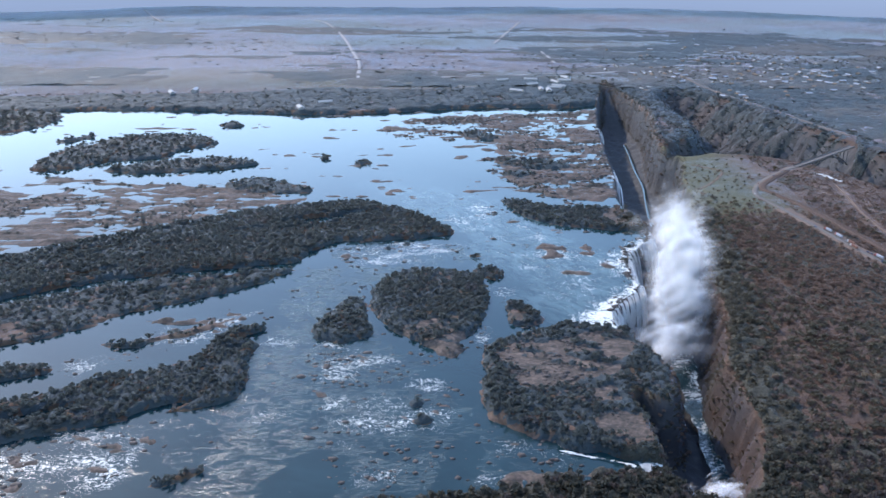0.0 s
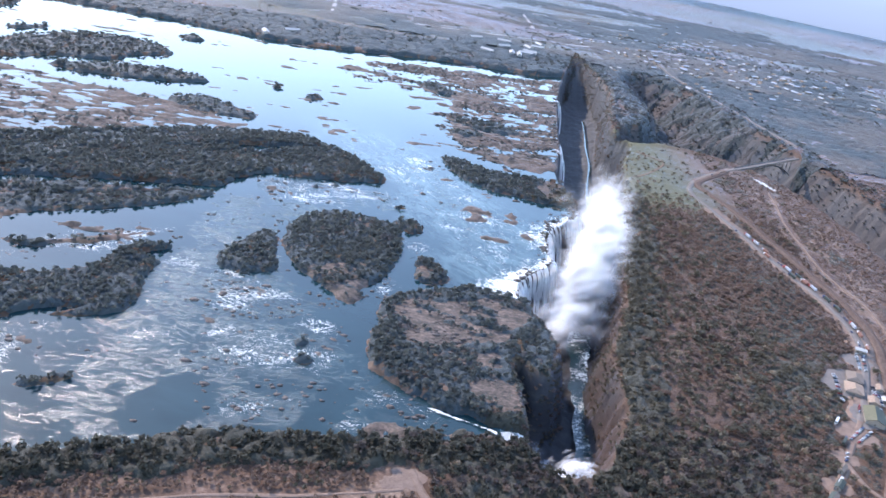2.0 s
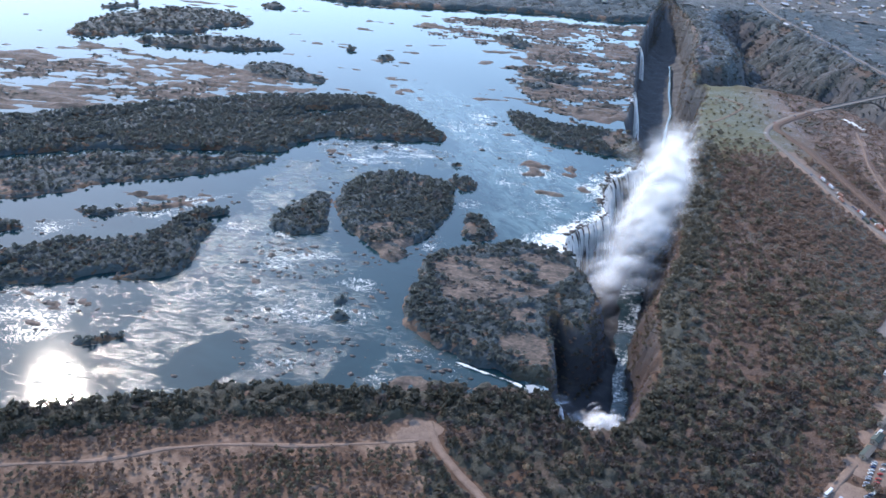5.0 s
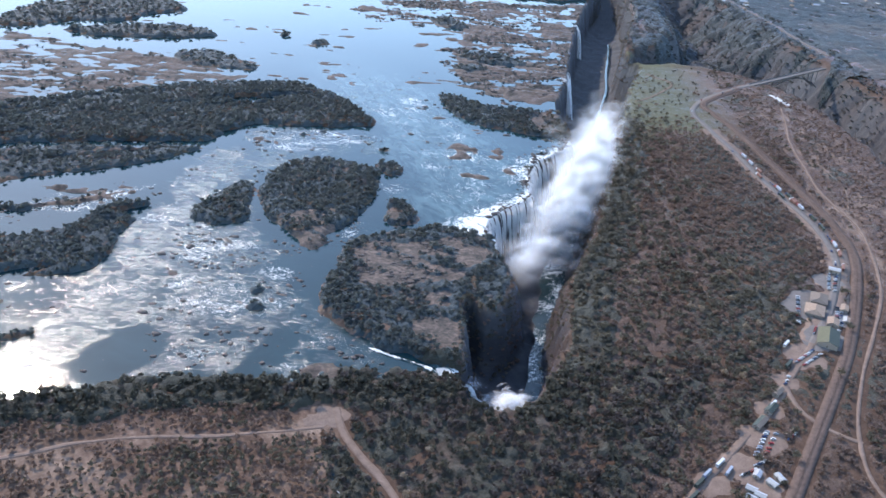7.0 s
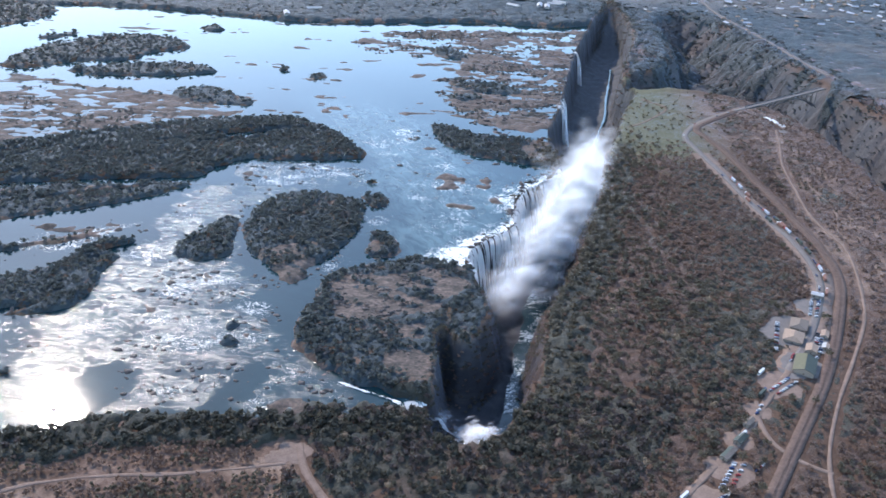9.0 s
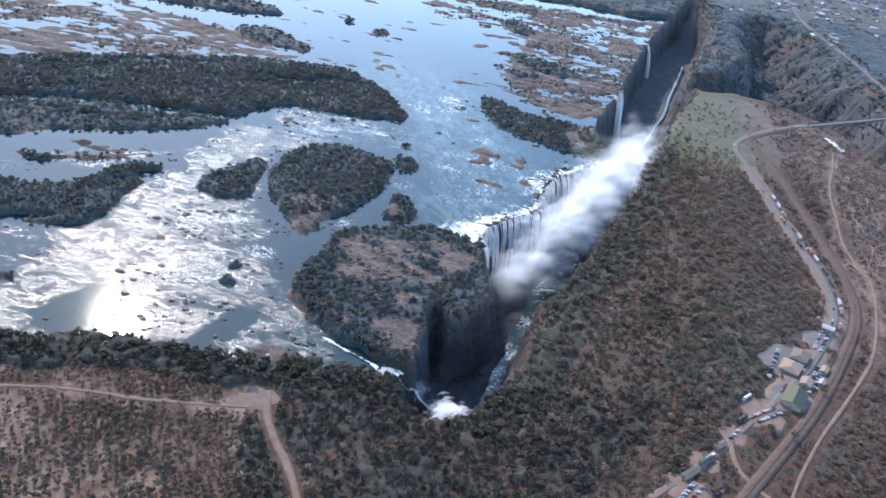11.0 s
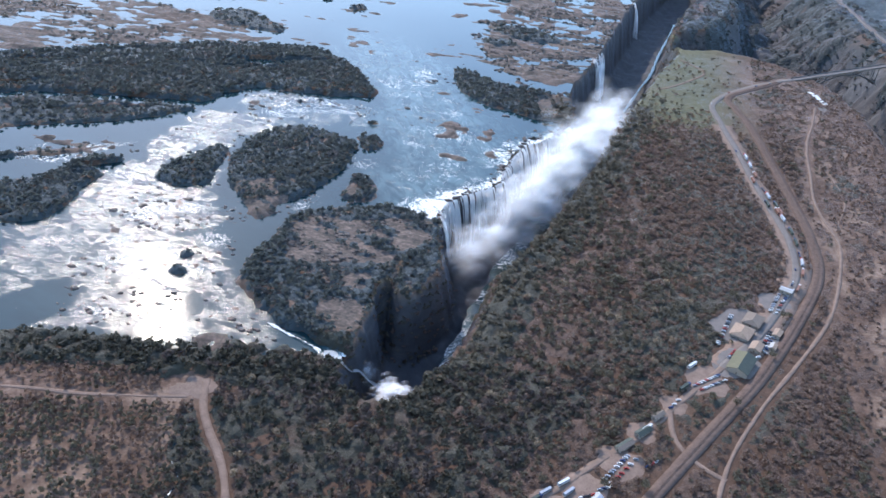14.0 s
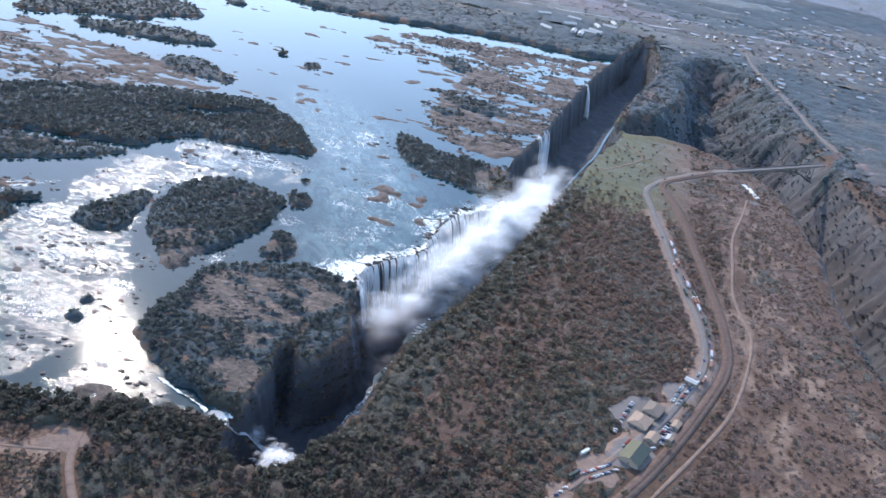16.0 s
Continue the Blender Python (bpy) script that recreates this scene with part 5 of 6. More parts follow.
def canopy(name, area, space, cover, dry, tall, label, seed, lump=9.0, low=0.3, mat=CANOPY):
    """The closed roof of a wood: one rough sheet that comes down to the ground at its edges."""
    xs, ys = np.arange(area[0], area[1], space), np.arange(area[2], area[3], space)
    x, y = np.meshgrid(xs, ys)
    r = np.random.RandomState(seed)
    x = x + r.uniform(-0.35, 0.35, x.shape) * space
    y = y + r.uniform(-0.35, 0.35, y.shape) * space
    x, y = x.ravel(), y.ravel()
    g1, g2 = gorge_depth(x, y)
    z0 = ground_z(x, y)
    c = cover(x, y) * (clearance(x, y) > 1.5) * (g1 < -4.5) * (z0 > low) * ((g2 < 2) | (low < 0))
    lumps = 0.65 + 1.1 * fbm(x, y, lump, 2, seed) + 0.35 * fbm(x, y, 45, 2, seed + 1)
    z = z0 - 0.6 + tall * smooth(0.25, 0.75, c) * np.clip(lumps, 0.05, 1.5) + r.uniform(-0.5, 0.5, len(x)) * (c > 0.4)
    faces = grid_faces(len(ys), len(xs))
    faces = faces[(c[faces] > 0.3).any(1)]
    used = np.unique(faces)
    index = np.zeros(len(x), np.int64)
    index[used] = np.arange(len(used))
    d = np.clip(dry(x, y), 0, 1)[used]
    # Lumps tinted lighter than hollows, putting relief shading into the colour.
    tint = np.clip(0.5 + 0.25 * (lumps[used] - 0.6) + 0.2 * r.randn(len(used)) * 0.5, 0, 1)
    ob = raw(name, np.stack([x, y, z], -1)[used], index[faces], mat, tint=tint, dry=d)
    return tagged(ob, label, "trees", kind="stuff")


def post_wood(x, y):
    return np.exp(-((x - 490) / 85) ** 2 - ((y - 740) / 190) ** 2)


def dryness(base, size, seed):
    return lambda x, y: base + 0.75 * fbm(x, y, size, 4, seed)


# The nearer islands use the haze-toned canopy as well.
canopy("island_canopy", (-640, 330, 560, 1420), 3.0, lambda x, y: 1.25 * island_woods(x, y), lambda x, y: 0.35 * fbm(x, y, 60, 4, 151), 2.6, "closed dark green canopy of wooded islands", 161, 9.0, 0.3, HAZED_CANOPY)
canopy("riverbank_canopy", (-420, 262, 440, 640), 2.6, lambda x, y: smooth(-54, -36, inside(RIVER, x, y) + 12 * fbm(x, y, 40, 3, 94)) * (inside(RIVER, x, y) < 1), dryness(0.12, 50, 152), 5.0, "closed dark green canopy along the riverbank", 162)
canopy("woodland_canopy", (95, 420, 250, 640), 2.6, lambda x, y: smooth(85, 125, x + 0.35 * (y - 480)) * (x < 420 - 0.5 * (620 - y)) * (0.75 + 0.5 * fbm(x, y, 26, 3, 153)), dryness(0.28, 60, 95), 3.8, "grey-brown canopy of dense dry woodland", 163)
canopy("rainforest_canopy", (255, 480, 560, 1450), 2.8, lambda x, y: rim_strip(x, y) * 1.1 * smooth(1420, 1150, y), dryness(0.1, 60, 154), 4.4, "closed green canopy of rim forest", 164)
canopy("woodland_canopy", (290, 640, 380, 1330), 2.8, lambda x, y: (0.85 + 0.55 * fbm(x, y, 28, 4, 98)) * (1 - rim_strip(x, y)) * smooth(1330, 1180, y) * (x > 300 + 0.3 * (620 - y)), lambda x, y: dryness(0.72, 110, 99)(x, y) - 0.6 * post_wood(x, y), 1.9, "reddish-brown canopy of mixed dry woodland", 165)

def ravine(x, y):
    d = inside(LOWER_GORGE, x, y, 90)
    slope = smooth(-60, -20, d) * smooth(84, 66, d) * smooth(560, 600, x + 0.2 * (y - 1600)) * ((x > 800) | (y > 1640))
    ridge = smooth(1630, 1680, y) * smooth(640, 600, x) * (gorge_depth(x, y)[0] < 2)
    return np.maximum(np.maximum(slope, ridge), smooth(-40, 0, inside(BOWL, x, y))) * (0.85 + 0.6 * fbm(x, y, 38, 3, 155))


canopy("ravine_canopy", (480, 900, 1640, 2480), 4.5, lambda x, y: ravine(x, y) * smooth(0.0, 0.3, fbm(x, y, 55, 3, 182) + 0.25), dryness(0.42, 80, 156), 6, "dark green canopy on steep ravine slopes", 166, 10, -88, RAVINE)
canopy("ravine_canopy", (500, 1000, 1850, 2560), 6.0, lambda x, y: smooth(-60, 0, inside(BOWL, x, y, 80) + 30 * fbm(x, y, 60, 3, 157)) * (inside(BOWL, x, y) < 0) * (inside(LOWER_GORGE, x, y, 90) < 0),
       dryness(0.25, 90, 158), 6, "dark green canopy beyond the second gorge", 167, 11, 0.3, RAVINE)
canopy("far_scrub_canopy", (560, 1500, 1650, 2640), 8.0, lambda x, y: (0.75 + 0.6 * fbm(x, y, 70, 4, 188)) * (inside(LOWER_GORGE, x, y, 90) < -4) * (inside(BOWL, x, y) < 0) * smooth(1500, 1250, x) * smooth(2640, 2450, y), dryness(0.35, 140, 189), 4, "grey-green scrub on the plateau beyond the bridge", 192, 13, 0.3, HAZED_CANOPY)
canopy("far_bank_canopy", (-1900, 760, 2050, 2500), 7.0, lambda x, y: smooth(2470, 2360, y - 0.12 * x + 50 * fbm(x, y, 150, 3, 159)) * (inside(RIVER, x, y) < -2), dryness(0.1, 140, 160), 4.5, "dark canopy along the far riverbank", 168, 14, 0.3, HAZED_CANOPY)
canopy("far_island_canopy", (-1400, -640, 480, 2150), 6.5, lambda x, y: 1.25 * island_woods(x, y), dryness(0.1, 140, 171), 3.2, "dark canopy of far river islands", 169, 15, 0.3, HAZED_CANOPY)
canopy("upstream_island_canopy", (-640, 420, 1420, 2150), 5.0, lambda x, y: 1.25 * island_woods(x, y), dryness(0.1, 140, 172), 3.5, "dark canopy of upstream islands", 170, 12, 0.3, HAZED_CANOPY)

# islands near and far
plant("island_woods", (-620, 300, 540, 1420), 5.0, lambda x, y: 0.9 * island_woods(x, y), 6.4, 5.4, BUSH, "dense dark green riverine trees on islands", "dry brown shrubs on rocky islands",
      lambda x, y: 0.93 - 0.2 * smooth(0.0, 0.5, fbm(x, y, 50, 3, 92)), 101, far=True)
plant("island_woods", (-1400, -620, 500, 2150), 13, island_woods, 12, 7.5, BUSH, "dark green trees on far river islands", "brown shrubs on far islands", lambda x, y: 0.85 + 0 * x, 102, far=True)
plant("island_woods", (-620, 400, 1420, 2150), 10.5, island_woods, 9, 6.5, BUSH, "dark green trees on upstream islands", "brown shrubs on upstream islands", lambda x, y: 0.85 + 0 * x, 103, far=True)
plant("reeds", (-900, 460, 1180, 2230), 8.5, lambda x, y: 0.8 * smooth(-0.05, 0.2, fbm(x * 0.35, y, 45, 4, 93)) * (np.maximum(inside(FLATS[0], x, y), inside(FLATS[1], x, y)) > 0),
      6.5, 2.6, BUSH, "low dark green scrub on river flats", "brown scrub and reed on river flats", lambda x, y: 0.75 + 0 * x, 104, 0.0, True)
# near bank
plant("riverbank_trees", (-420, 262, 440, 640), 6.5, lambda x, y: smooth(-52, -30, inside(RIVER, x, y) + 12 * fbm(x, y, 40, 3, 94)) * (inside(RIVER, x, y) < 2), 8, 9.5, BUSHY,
      "dense dark green trees along the riverbank", "brown trees along the riverbank", lambda x, y: 0.85 + 0 * x, 105, leaves=(SHADED_GREEN, SHADED_DRY))
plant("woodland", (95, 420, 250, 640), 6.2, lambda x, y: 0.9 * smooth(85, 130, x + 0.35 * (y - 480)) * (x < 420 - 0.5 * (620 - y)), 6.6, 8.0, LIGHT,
      "green-grey trees of dense woodland", "leafless grey-brown trees of dense woodland", lambda x, y: 0.45 + 0.5 * fbm(x, y, 60, 3, 95), 106, leaves=(SHADED_GREEN, SHADED_DRY))
plant("savanna_bushes", (-440, 150, 250, 545), 4.3, lambda x, y: (0.9 + 0.6 * fbm(x, y, 45, 3, 96)) * smooth(160, 110, x + 0.35 * (y - 480)) * (inside(RIVER, x, y) < -38), 4.5, 5.0, BUSH,
      "dark green-grey bushes dotted over pale sand", "brown leafless bushes dotted over pale sand", lambda x, y: 0.58 + 0.5 * fbm(x, y, 90, 2, 173), 107)
# the plateau across the gorge
plant("rainforest", (255, 480, 560, 1500), 7.0, lambda x, y: 0.95 * rim_strip(x, y) * smooth(1420, 1150, y), 8.8, 7.2, BUSHY,
      "dense green spray-fed forest along the gorge rim", "brown trees among rim forest", lambda x, y: 0.9 - 0.25 * smooth(0, 0.5, fbm(x, y, 50, 3, 97)), 108)
plant("woodland", (300, 640, 380, 1330), 5.0, lambda x, y: (0.92 - 0.4 * smooth(0.0, 0.5, fbm(x, y, 50, 4, 98))) * (1 - rim_strip(x, y)) * smooth(1330, 1180, y) * (x > 300 + 0.3 * (620 - y)), 6.4, 4.6, LIGHT,
      "dull green trees of mixed dry woodland", "reddish-brown leafless trees of dry woodland", lambda x, y: 0.1 + 0.6 * fbm(x, y, 110, 3, 99) + 0.25 * smooth(450, 380, x) + 0.45 * post_wood(x, y), 109)
canopy("scrub_cover", (600, 800, 380, 1570), 3.3, lambda x, y: (0.5 + 0.9 * fbm(x, y, 17, 4, 185)) * (inside(LOWER_GORGE, x, y) < 0), dryness(0.75, 70, 186), 1.7, "low leafless brown scrub over tan ground", 187, 6)
plant("bushes", (585, 1000, 380, 1600), 6.0, lambda x, y: (0.6 + 0.6 * fbm(x, y, 45, 4, 110)) * (x > 600) * (inside(LOWER_GORGE, x, y) < 4), 5.4, 2.6, BUSH,
      "grey-green bushes on stony tan ground", "brown bushes on stony tan ground", lambda x, y: 0.2 + 0.4 * fbm(x, y, 120, 2, 174), 111)
plant("bushes", (380, 700, 1150, 1720), 8, lambda x, y: (0.12 + 0.35 * smooth(0.1, 0.4, fbm(x, y, 60, 3, 112))) * (inside(LOWER_GORGE, x, y) < 2), 6, 5, LIGHT,
      "scattered dark green bushes on a grassy point", "brown bushes on a grassy point", lambda x, y: 0.75 + 0 * x, 113)
plant("gorge_scrub", (470, 1100, 560, 2520), 8.5, lambda x, y: 0.95 * np.maximum(ravine(x, y), 0.4 * (inside(BOWL, x, y) > -60)) * (0.75 + 0.6 * fbm(x, y, 40, 3, 180)), 9.5, 5.0, FARTREE,
      "dark scrub along the second gorge", "brown scrub along the second gorge", lambda x, y: 0.55 + 0.5 * fbm(x, y, 120, 2, 181), 114, -85, True)
plant("gorge_scrub", (190, 570, 570, 2560), 3.6, lambda x, y: (0.85 + 0.1 * (y > 1300)) * smooth(-6, 0, gorge_depth(x, y)[0]) * smooth(25, 11, gorge_depth(x, y)[0]) * ((x > 240 + 0.12 * (y - 600)) | (y < 865)) * smooth(-0.5, 0.0, fbm(x, y, 40, 3, 120)), 4.8, 3.8, LIGHT,
      "green scrub clinging to the gorge wall", "brown scrub clinging to the gorge wall", lambda x, y: 0.6 + 0 * x, 121, -70)
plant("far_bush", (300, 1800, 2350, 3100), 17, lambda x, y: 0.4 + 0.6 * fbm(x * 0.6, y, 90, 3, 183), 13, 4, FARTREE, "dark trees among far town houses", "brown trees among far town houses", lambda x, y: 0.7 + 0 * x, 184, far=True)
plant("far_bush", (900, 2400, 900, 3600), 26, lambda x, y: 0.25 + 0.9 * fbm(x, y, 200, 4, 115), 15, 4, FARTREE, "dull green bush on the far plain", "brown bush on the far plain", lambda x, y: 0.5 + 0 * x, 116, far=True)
canopy("far_plain_canopy", (-2900, 2700, 2430, 4250), 17, lambda x, y: np.maximum(smooth(-0.25, 0.2, fbm(x * 0.3, y, 190, 5, 175)), 0.75 * smooth(520, 640, x) * smooth(1700, 1400, x) * smooth(3100, 2900, y)) * smooth(4250, 3900, y) * (0.75 + 0.4 * fbm(x, y, 60, 3, 176)), dryness(0.45, 300, 177), 5, "soft strips of bush across the far plain", 178, 40, 0.3, HAZED_CANOPY)
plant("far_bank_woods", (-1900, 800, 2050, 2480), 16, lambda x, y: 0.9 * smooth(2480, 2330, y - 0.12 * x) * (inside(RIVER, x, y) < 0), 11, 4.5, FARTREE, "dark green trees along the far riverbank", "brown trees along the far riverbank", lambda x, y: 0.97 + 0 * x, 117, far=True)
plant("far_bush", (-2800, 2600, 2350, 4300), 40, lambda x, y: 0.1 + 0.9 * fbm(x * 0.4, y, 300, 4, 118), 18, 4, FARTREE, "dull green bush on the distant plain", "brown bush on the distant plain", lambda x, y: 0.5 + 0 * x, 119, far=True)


def lone_trees():
    """Trees that stand out by their pale dry crowns, and broad green ones near the yards."""
    models = {}
    for key, leaf, label in (("pale", PALE, "pale straw-coloured leafless tree above dry woodland"), ("green", GREEN, "broad dark green tree beside trampled yards"), ("brown", DRY, "round brown tree standing in dry woodland")):
        v, f, crown = tree_arrays(31 + len(models), 130, 8, True, 0.12)
        thing = tagged(new("tree"), label, "tree", "standing trees")
        bark = (f >= crown).all(1)
        # Crown colour lightens upward, a painted top light.
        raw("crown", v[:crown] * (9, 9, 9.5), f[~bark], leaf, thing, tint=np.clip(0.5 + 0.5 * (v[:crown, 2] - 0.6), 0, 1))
        raw("trunk", v[crown:] * (9, 9, 9.5), f[bark] - crown, BARK, thing)
        models[key] = thing
    rnd = random.Random(9)
    spots = [("pale", x, y) for x, y in ((425, 742), (385, 615), (470, 675), (170, 452), (435, 630), (222, 520), (335, 600), (450, 625), (380, 628), (500, 780), (165, 470), (385, 550), (510, 722))]
    spots += [("green", x, y) for x, y in ((440, 520), (462, 560), (478, 590), (505, 625), (520, 640), (575, 720), (590, 790), (430, 560), (405, 470), (470, 525), (540, 640))]
    while len(spots) < 110:
        x, y = rnd.uniform(130, 600), rnd.uniform(420, 1100)
        g1, _ = gorge_depth(np.array([x]), np.array([y]))
        if g1[0] < -30 and clearance(np.array([x]), np.array([y]))[0] > 6 and inside(RIVER, np.array([x]), np.array([y]))[0] < -30:
            spots.append((rnd.choice(("pale", "brown", "green", "green", "brown")), x, y))
    first = set()
    for key, x, y in spots:
        m = pose(x, y, float(ground_z(x, y)[0]) - 0.2, 0, 0, rnd.uniform(0, 360))
        if key in first:
            copy_thing(models[key], m @ Matrix.Diagonal((1, 1, 1, 1)))
        else:
            first.add(key)
            models[key].matrix_world = m


lone_trees()

# ---------------------------------------------------------------- buildings
def house(name, w, l, h, roof_h, wall, roof_a, roof_b, label, category, eave=0.8, hip=0.0, windows=3, group=""):
    """A house along y on an Empty at its base: walls, two roof slopes, door and windows."""
    thing = tagged(new(name), label, category, group)
    bm = bmesh.new()
    box(bm, (-w / 2, -l / 2, -1.5), (w / 2, l / 2, h))
    for y in (-l / 2, l / 2):
        k = hip * l / 2 * (1 if y < 0 else -1)
        if hip < 0.05:
            bm.faces.new([bm.verts.new(c) for c in ((-w / 2, y, h), (w / 2, y, h), (0, y, h + roof_h))])
    part("wall", bm, wall, thing)
    e, t, r = eave, 0.22, hip * l / 2
    for side, mat in ((-1, roof_a), (1, roof_b)):
        bm = bmesh.new()
        low = [(side * (w / 2 + e), -l / 2 - e, h - 0.3), (side * (w / 2 + e), l / 2 + e, h - 0.3)]
        top = [(0, l / 2 + e - r, h + roof_h), (0, -l / 2 - e + r, h + roof_h)]
        quad = low + top
        a = [bm.verts.new(c) for c in quad]
        b = [bm.verts.new((x, y, z - t)) for x, y, z in quad]
        bm.faces.new(a if side > 0 else a[::-1])
        bm.faces.new(b[::-1] if side > 0 else b)
        for i in range(4):
            j = (i + 1) % 4
            bm.faces.new((a[i], b[i], b[j], a[j]))
        if hip > 0.05 and side > 0:
            for y, ry in ((-l / 2 - e, -l / 2 - e + r), (l / 2 + e, l / 2 + e - r)):
                bm.faces.new([bm.verts.new(c) for c in ((-w / 2 - e, y, h - 0.3), (w / 2 + e, y, h - 0.3), (0, ry, h + roof_h))])
        part("roof", bm, mat, thing)
    for k in range(windows):
        y = -l / 2 + l * (k + 0.5) / windows
        for side in (-1, 1):
            bm = bmesh.new()
            x = side * w / 2
            box(bm, (min(x, x + side * 0.08), y - 0.9, 0.9), (max(x, x + side * 0.08), y + 0.9, 2.1))
            part("window", bm, GLASS, thing)
    bm = bmesh.new()
    box(bm, (-0.6, -l / 2 - 0.08, 0), (0.6, -l / 2, 2.1))
    part("door", bm, BARK, thing)
    return thing


def stand(thing, x, y, turn, lift=0.1):
    thing.matrix_world = pose(x, y, float(ground_z(x, y)[0]) + lift, 0, 0, turn)
    return thing


AXIS = -20
stand(house("border_office", 17, 20, 4, 3.2, WALL, TILE, TILE, "border office with tan hipped roof among parked cars", "building", 1.2, 0.5, 4), 549, 748, AXIS, 0.6)
stand(house("border_office", 15, 20, 4, 3.0, WALL, THATCH, THATCH, "office building with dark brown hipped roof", "building", 1.2, 0.5, 4), 561, 773, AXIS, 0.6)
stand(house("office_annex", 10, 13, 3.2, 2.2, WALL, TILE, TILE, "small annex with pale tan gabled roof", "building", 0.8), 561, 728, AXIS, 0.6)
# Lit and shaded roof slopes are painted as two greens.
stand(house("customs_shed", 18, 28, 4.2, 3.4, WALL, TIN_GREEN, TIN_DARK, "large shed with green sheet roof, one slope darker", "shed", 1.0, 0, 5), 546, 696, AXIS, 0.6)
stand(house("kiosk", 6, 9, 2.8, 1.4, WALL, TIN_WHITE, TILE, "small kiosk with pale sheet roof", "kiosk", 0.5, 0, 2), 577, 736, AXIS, 0.6)
stand(house("kiosk", 7, 12, 2.8, 1.4, WALL, TILE, TILE, "small guard house with tan roof by the road", "kiosk", 0.5, 0, 2), 583, 760, AXIS, 0.6)
stand(house("gate_canopy", 6, 11, 4.6, 1.0, WALL, TIN_WHITE, CANVAS, "roadside canopy with pale sheet roof", "canopy", 1.0, 0, 2), 597, 838, 70, 0.6)
stand(house("market_shed", 6, 17, 3, 1.4, WALL, TIN_DARK, THATCH, "long market shed with a dark sheet roof", "shed", 0.6, 0, 4), 452, 566, -38, 0.6)
stand(house("market_shed", 6, 14, 3, 1.4, WALL, TIN_DARK, TIN_DARK, "long dark market shed beside the track", "shed", 0.6, 0, 4), 465, 584, -38, 0.6)
stand(house("market_shed", 5, 12, 3, 1.3, WALL, THATCH, THATCH, "thatched craft stall roof in dusty yard", "shed", 0.6, 0, 3), 476, 606, -38, 0.6)
for k, (x, y, a) in enumerate(((428, 490, 60), (433, 484, 60), (426, 481, 60), (445, 497, 40), (452, 503, 20), (436, 506, -30))):
    stand(house("market_stall", 5.5, 8, 2.6, 1.1, WALL, TIN_WHITE, CANVAS, "open stall under a white sheet roof", "stall", 0.4, 0, 1, "market stalls"), x, y, a, 0.6)

TOWN = [house("town_house", 8, 12, 3.2, 2.2, WALL, TIN_WHITE, TIN_WHITE, "far house with bright white sheet roof", "house", 0.6, 0, 2, "far town"),
        house("town_house", 8, 11, 3.2, 2.4, WALL, TILE, TILE, "far house with tan roof among trees", "house", 0.6, 0.4, 2, "far town"),
        house("town_house", 9, 19, 3.4, 2.4, WALL, CANVAS, TIN_WHITE, "far long house with grey roof", "house", 0.6, 0, 2, "far town")]
HOTEL = house("hotel_block", 13, 38, 6, 3.5, TIN_WHITE, TIN_WHITE, CANVAS, "long pale hotel block in riverside trees", "hotel", 1.0, 0, 5, "riverside hotels")


def far_town():
    rnd = random.Random(21)
    fixed = [(HOTEL, x, y) for x, y in ((-712, 2312), (-660, 2352), (-338, 2128), (-285, 2200), (195, 2505), (225, 2360), (280, 2525), (275, 2450), (350, 2430), (295, 2385), (380, 2530), (350, 2495), (390, 2580), (315, 2375), (335, 2405))]
    spots = list(fixed)
    for cx, cy, sx, sy, n in ((650, 2790, 60, 90, 16), (730, 2680, 60, 80, 14), (940, 2850, 90, 90, 18), (1015, 2490, 60, 80, 16), (1090, 2640, 100, 90, 22), (1200, 2540, 80, 80, 18), (1180, 2900, 140, 120, 18),
                              (840, 2300, 40, 60, 8), (920, 3230, 140, 120, 14), (1400, 2600, 200, 150, 22), (640, 2420, 50, 60, 8), (850, 2600, 90, 90, 12)):
        for _ in range(n):
            spots.append((rnd.choice(TOWN), rnd.gauss(cx, sx), rnd.gauss(cy, sy)))
    used = set()
    for model, x, y in spots:
        z = float(ground_z(x, y)[0])
        if z < 3:
            continue
        m = pose(x, y, z + 0.6, 0, 0, rnd.choice((0, 90, 25, 115, 60)) + rnd.uniform(-8, 8))
        if model.name in used:
            copy_thing(model, m)
        else:
            used.add(model.name)
            model.matrix_world = m


far_town()


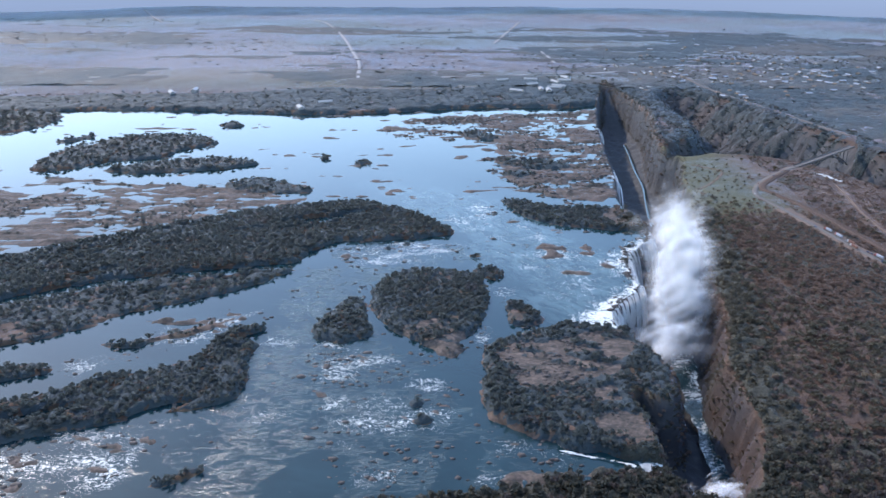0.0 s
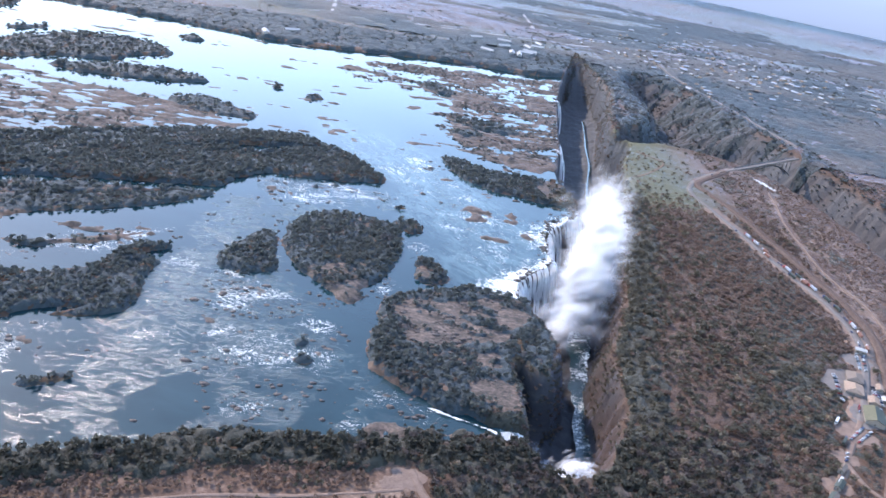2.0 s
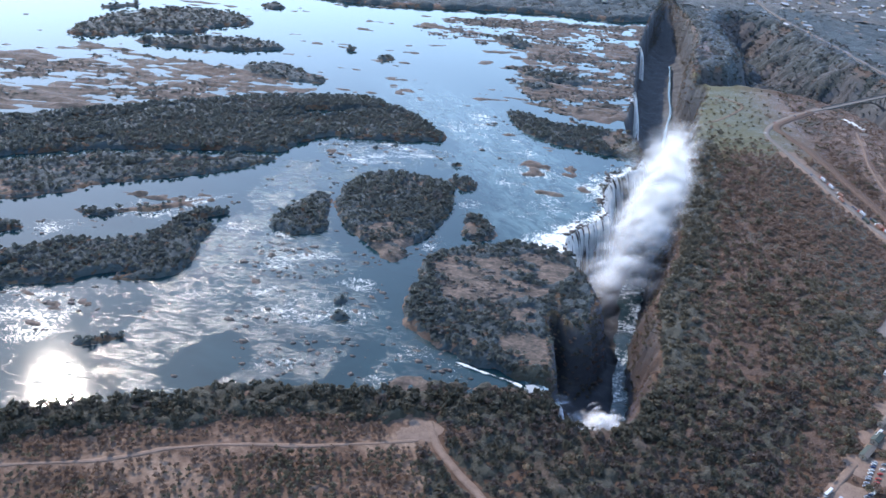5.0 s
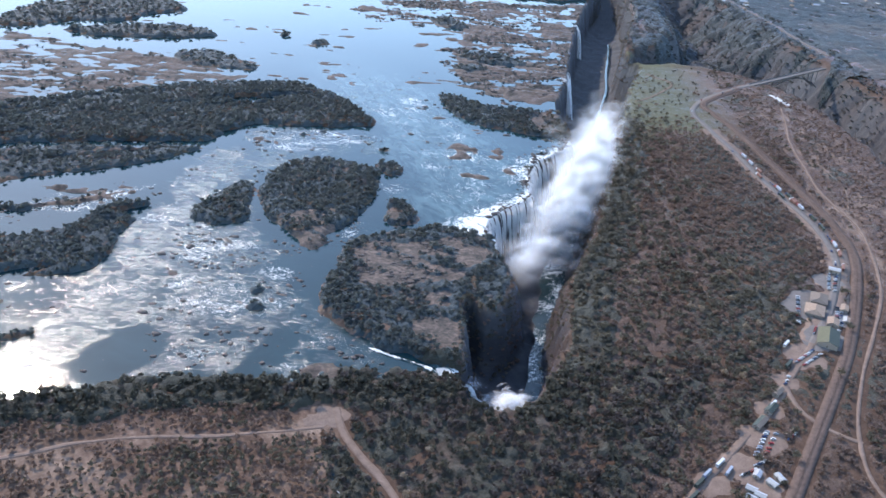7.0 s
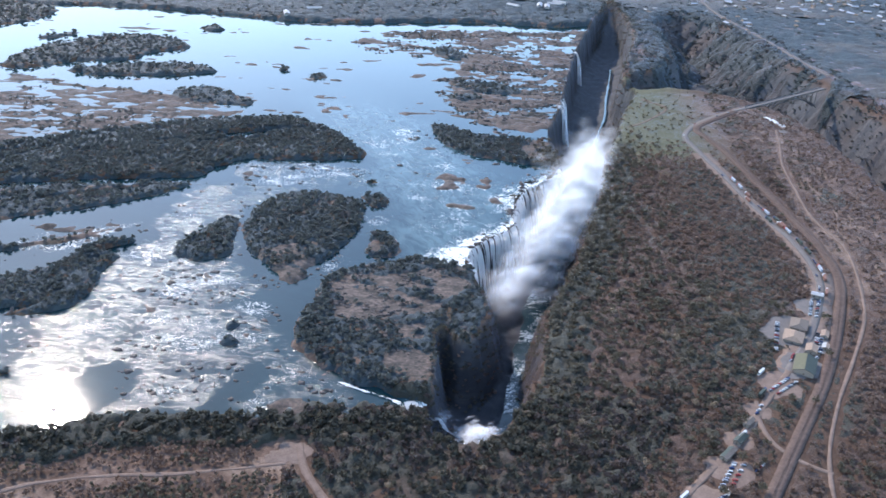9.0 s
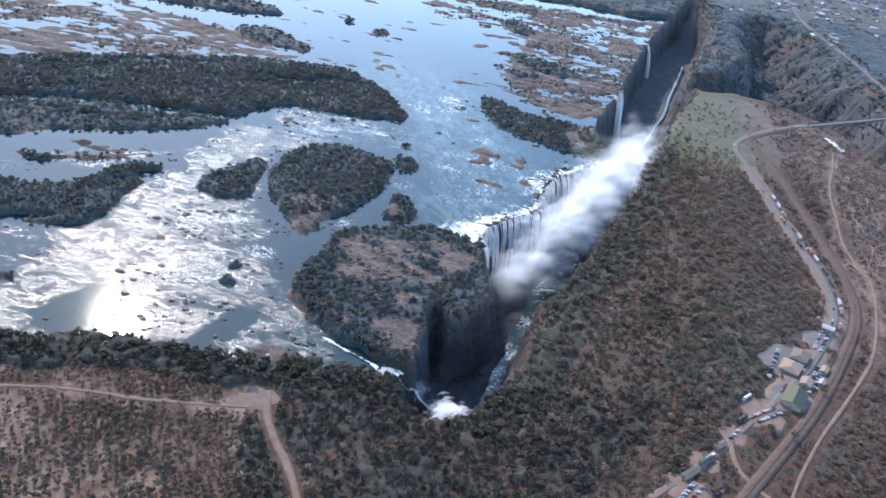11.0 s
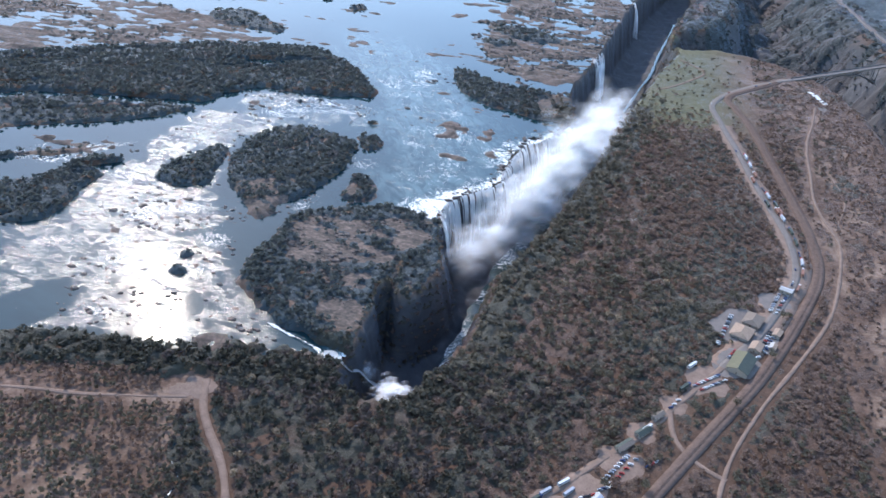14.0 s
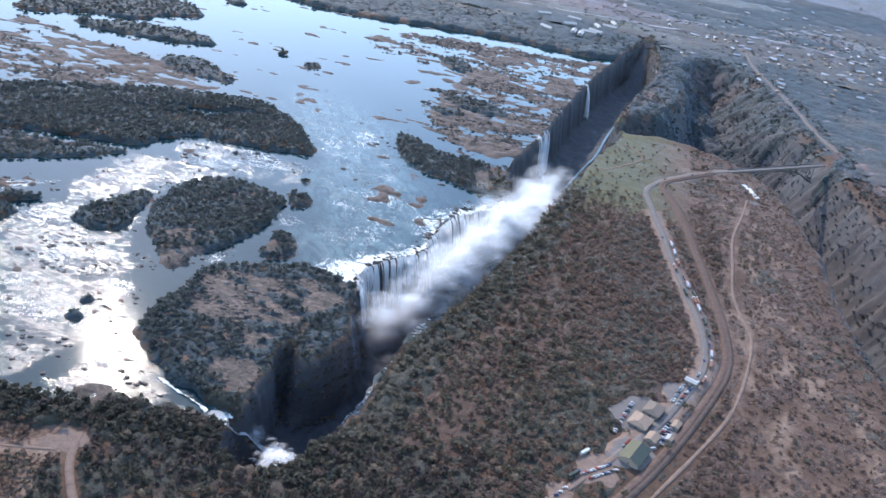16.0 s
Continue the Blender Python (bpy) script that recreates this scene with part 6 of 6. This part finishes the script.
def bridge():
    """A steel arch bridge over the second gorge."""
    a, b = np.array((672, 1530.0)), np.array((842, 1684.0))
    d = (b - a) / np.linalg.norm(b - a)
    length = float(np.linalg.norm(b - a))
    za, zb = float(ground_z(*a)[0]) + 0.8, float(ground_z(*b)[0]) + 0.8
    z = max(za, zb)
    thing = tagged(new("arch_bridge"), "grey steel arch bridge carrying a road over the gorge", "bridge")
    thing.matrix_world = Matrix.Translation((*a, z)) @ Matrix.Rotation(math.atan2(d[1], d[0]), 4, "Z")
    bm = bmesh.new()
    box(bm, (-6, -5.5, -1.4), (length + 6, 5.5, 0))
    part("deck", bm, ASPHALT, thing)
    for y in (-5.6, 5.2):
        bm = bmesh.new()
        box(bm, (-6, y, 0), (length + 6, y + 0.4, 1.3))
        part("parapet", bm, STEEL, thing)
    for y in (-4.2, 3.4):
        bm = bmesh.new()
        n = 24
        ring = []
        for k in range(n + 1):
            u = k / n
            x, h = 12 + u * (length - 24), -34 + 31 * (1 - (2 * u - 1) ** 2)
            ring.append([bm.verts.new(c) for c in ((x, y, h - 2), (x, y + 0.9, h - 2), (x, y + 0.9, h), (x, y, h))])
        for p, q in zip(ring, ring[1:]):
            for i in range(4):
                j = (i + 1) % 4
                bm.faces.new((p[i], p[j], q[j], q[i]))
        part("arch_rib", bm, STEEL, thing)
        for k in range(1, n, 2):
            u = k / n
            x, h = 12 + u * (length - 24), -34 + 31 * (1 - (2 * u - 1) ** 2)
            if h < -3:
                bm = bmesh.new()
                box(bm, (x - 0.4, y, h), (x + 0.4, y + 0.9, -1.3))
                part("post", bm, STEEL, thing)


bridge()


# ---------------------------------------------------------------- vehicles
def wheels(thing, spots, r, w):
    for x, y in spots:
        bm = bmesh.new()
        bmesh.ops.create_cone(bm, cap_ends=True, segments=10, radius1=r, radius2=r, depth=w, matrix=Matrix.Translation((x, y, r)) @ Matrix.Rotation(radians(90), 4, "X"))
        part("wheel", bm, RUBBER, thing)


def car(paint, label):
    thing = tagged(new("car"), label, "car", "parked cars")
    bm = bmesh.new()
    box(bm, (-2.2, -0.9, 0.35), (2.2, 0.9, 0.95), 0.08)
    part("body", bm, paint, thing)
    bm = bmesh.new()
    box(bm, (-1.6, -0.8, 0.95), (1.0, 0.8, 1.45), 0.22)
    part("window", bm, GLASS, thing, "dark glass cabin windows")
    bm = bmesh.new()
    box(bm, (-1.35, -0.58, 1.45), (0.75, 0.58, 1.53), 0.05)
    part("roof", bm, paint, thing)
    wheels(thing, [(x, y) for x in (-1.4, 1.4) for y in (-0.82, 0.82)], 0.34, 0.22)
    return thing


def truck(paint, load, label):
    thing = tagged(new("lorry"), label, "truck", "queueing lorries")
    bm = bmesh.new()
    box(bm, (5.2, -1.25, 0.9), (7.4, 1.25, 3.4), 0.12)
    part("cab", bm, paint, thing)
    bm = bmesh.new()
    box(bm, (7.3, -1.1, 2.1), (7.46, 1.1, 3.0))
    part("windscreen", bm, GLASS, thing)
    bm = bmesh.new()
    box(bm, (-7.2, -1.25, 1.1), (4.8, 1.25, 3.9), 0.06)
    part("trailer", bm, load, thing)
    bm = bmesh.new()
    box(bm, (-7, -0.6, 0.75), (7, 0.6, 1.1))
    part("chassis", bm, STEEL, thing)
    wheels(thing, [(x, y) for x in (-6, -4.8, 3.2, 6.2) for y in (-1.05, 1.05)], 0.5, 0.3)
    return thing


def bus(paint, label):
    thing = tagged(new("bus"), label, "bus", "parked buses")
    bm = bmesh.new()
    box(bm, (-5.6, -1.25, 0.5), (5.6, 1.25, 1.9), 0.03)
    part("body", bm, paint, thing)
    bm = bmesh.new()
    box(bm, (-5.5, -1.2, 1.9), (5.55, 1.2, 2.7), 0.05)
    part("window", bm, GLASS, thing, "dark band of windows")
    bm = bmesh.new()
    box(bm, (-5.55, -1.22, 2.7), (5.55, 1.22, 3.1), 0.15)
    part("roof", bm, paint, thing)
    wheels(thing, [(x, y) for x in (-3.6, 3.8) for y in (-1.1, 1.1)], 0.48, 0.3)
    return thing


CARS = [car(m, label) for m, label in zip(PAINTS, ("small white car parked on trampled earth", "silver car parked on trampled earth", "dark blue car parked in a yard", "dark red car parked in a yard", "black car parked on trampled earth"))]
TRUCKS = [truck(PAINTS[0], RUSTY, "white lorry with rust-brown box trailer on the roadside"), truck(PAINTS[3], CANVAS, "red lorry with grey tarpaulin trailer on the roadside"), truck(PAINTS[2], TIN_DARK, "dark lorry with dark green trailer on the roadside")]
BUSES = [bus(PAINTS[0], "white bus parked beside the road"), bus(PAINTS[1], "silver bus parked beside the road")]
PLACED = set()


def put(model, x, y, turn, lift=0.62):
    m = pose(x, y, float(ground_z(x, y)[0]) + lift, 0, 0, turn)
    if model.name in PLACED:
        return copy_thing(model, m)
    PLACED.add(model.name)
    model.matrix_world = m
    return model


def traffic():
    rnd = random.Random(4)
    line = spline(ROAD, 1.0)
    side = sides(line)
    way = np.degrees(np.arctan2(*np.gradient(line[:, :2], axis=0).T[::-1]))
    at = 0
    for k in range(len(line)):
        x, y = line[k, :2]
        if y < 845 or y > 1165 or x > 640 or k < at:
            continue
        big = rnd.random() < 0.6
        off = 5.8 if rnd.random() < 0.8 else -1.5
        put(rnd.choice(TRUCKS) if big else rnd.choice(CARS), x - side[k, 0] * off, y - side[k, 1] * off, way[k] + 180, 0.65)
        at = k + (rnd.choice((16, 17, 19, 24)) if big else rnd.choice((6, 7, 9)))
        if 1010 < y < 1060 and rnd.random() < 0.6:
            put(rnd.choice(TRUCKS), x - side[k, 0] * 9.5, y - side[k, 1] * 9.5, way[k] + 180, 0.5)
    for k in range(0, len(line), 34):
        x, y = line[k, :2]
        if 1180 < y < 1520 and rnd.random() < 0.55:
            off = rnd.choice((-2.0, 2.0))
            put(rnd.choice(CARS + TRUCKS[:1]), x - side[k, 0] * off, y - side[k, 1] * off, way[k] + (180 if off > 0 else 0), 0.65)
    # rows of parked cars: start, end, number, heading
    for (x0, y0), (x1, y1), n, turn in (((505, 655), (526, 676), 9, 25), ((511, 651), (531, 670), 8, 25), ((526, 722), (541, 778), 13, 165), ((536, 706), (541, 717), 4, 60), ((551, 704), (563, 716), 6, 40),
                                        ((566, 728), (577, 762), 9, 150), ((569, 726), (580, 758), 7, 150), ((579, 798), (590, 832), 9, 20), ((584, 795), (596, 828), 7, 20), ((594, 822), (606, 846), 6, 75),
                                        ((440, 528), (455, 556), 9, 10), ((446, 526), (461, 553), 6, 10), ((424, 505), (436, 512), 5, 40), ((470, 548), (478, 556), 3, 60), ((437, 516), (446, 522), 4, 15), ((486, 620), (492, 632), 3, 30)):
        for k in range(n):
            f = (k + rnd.uniform(-0.2, 0.2)) / max(1, n - 1)
            put(rnd.choice(CARS[:2] + CARS[:1] + CARS), x0 + (x1 - x0) * f, y0 + (y1 - y0) * f, turn + rnd.uniform(-6, 6))
    for x, y, a in ((497, 650, 55), (503, 682, 55), (398, 505, 50), (391, 495, 50), (410, 517, 50), (384, 480, 50), (415, 508, 55), (468, 590, 52)):
        put(rnd.choice(BUSES + TRUCKS[2:]), x, y, a)


traffic()
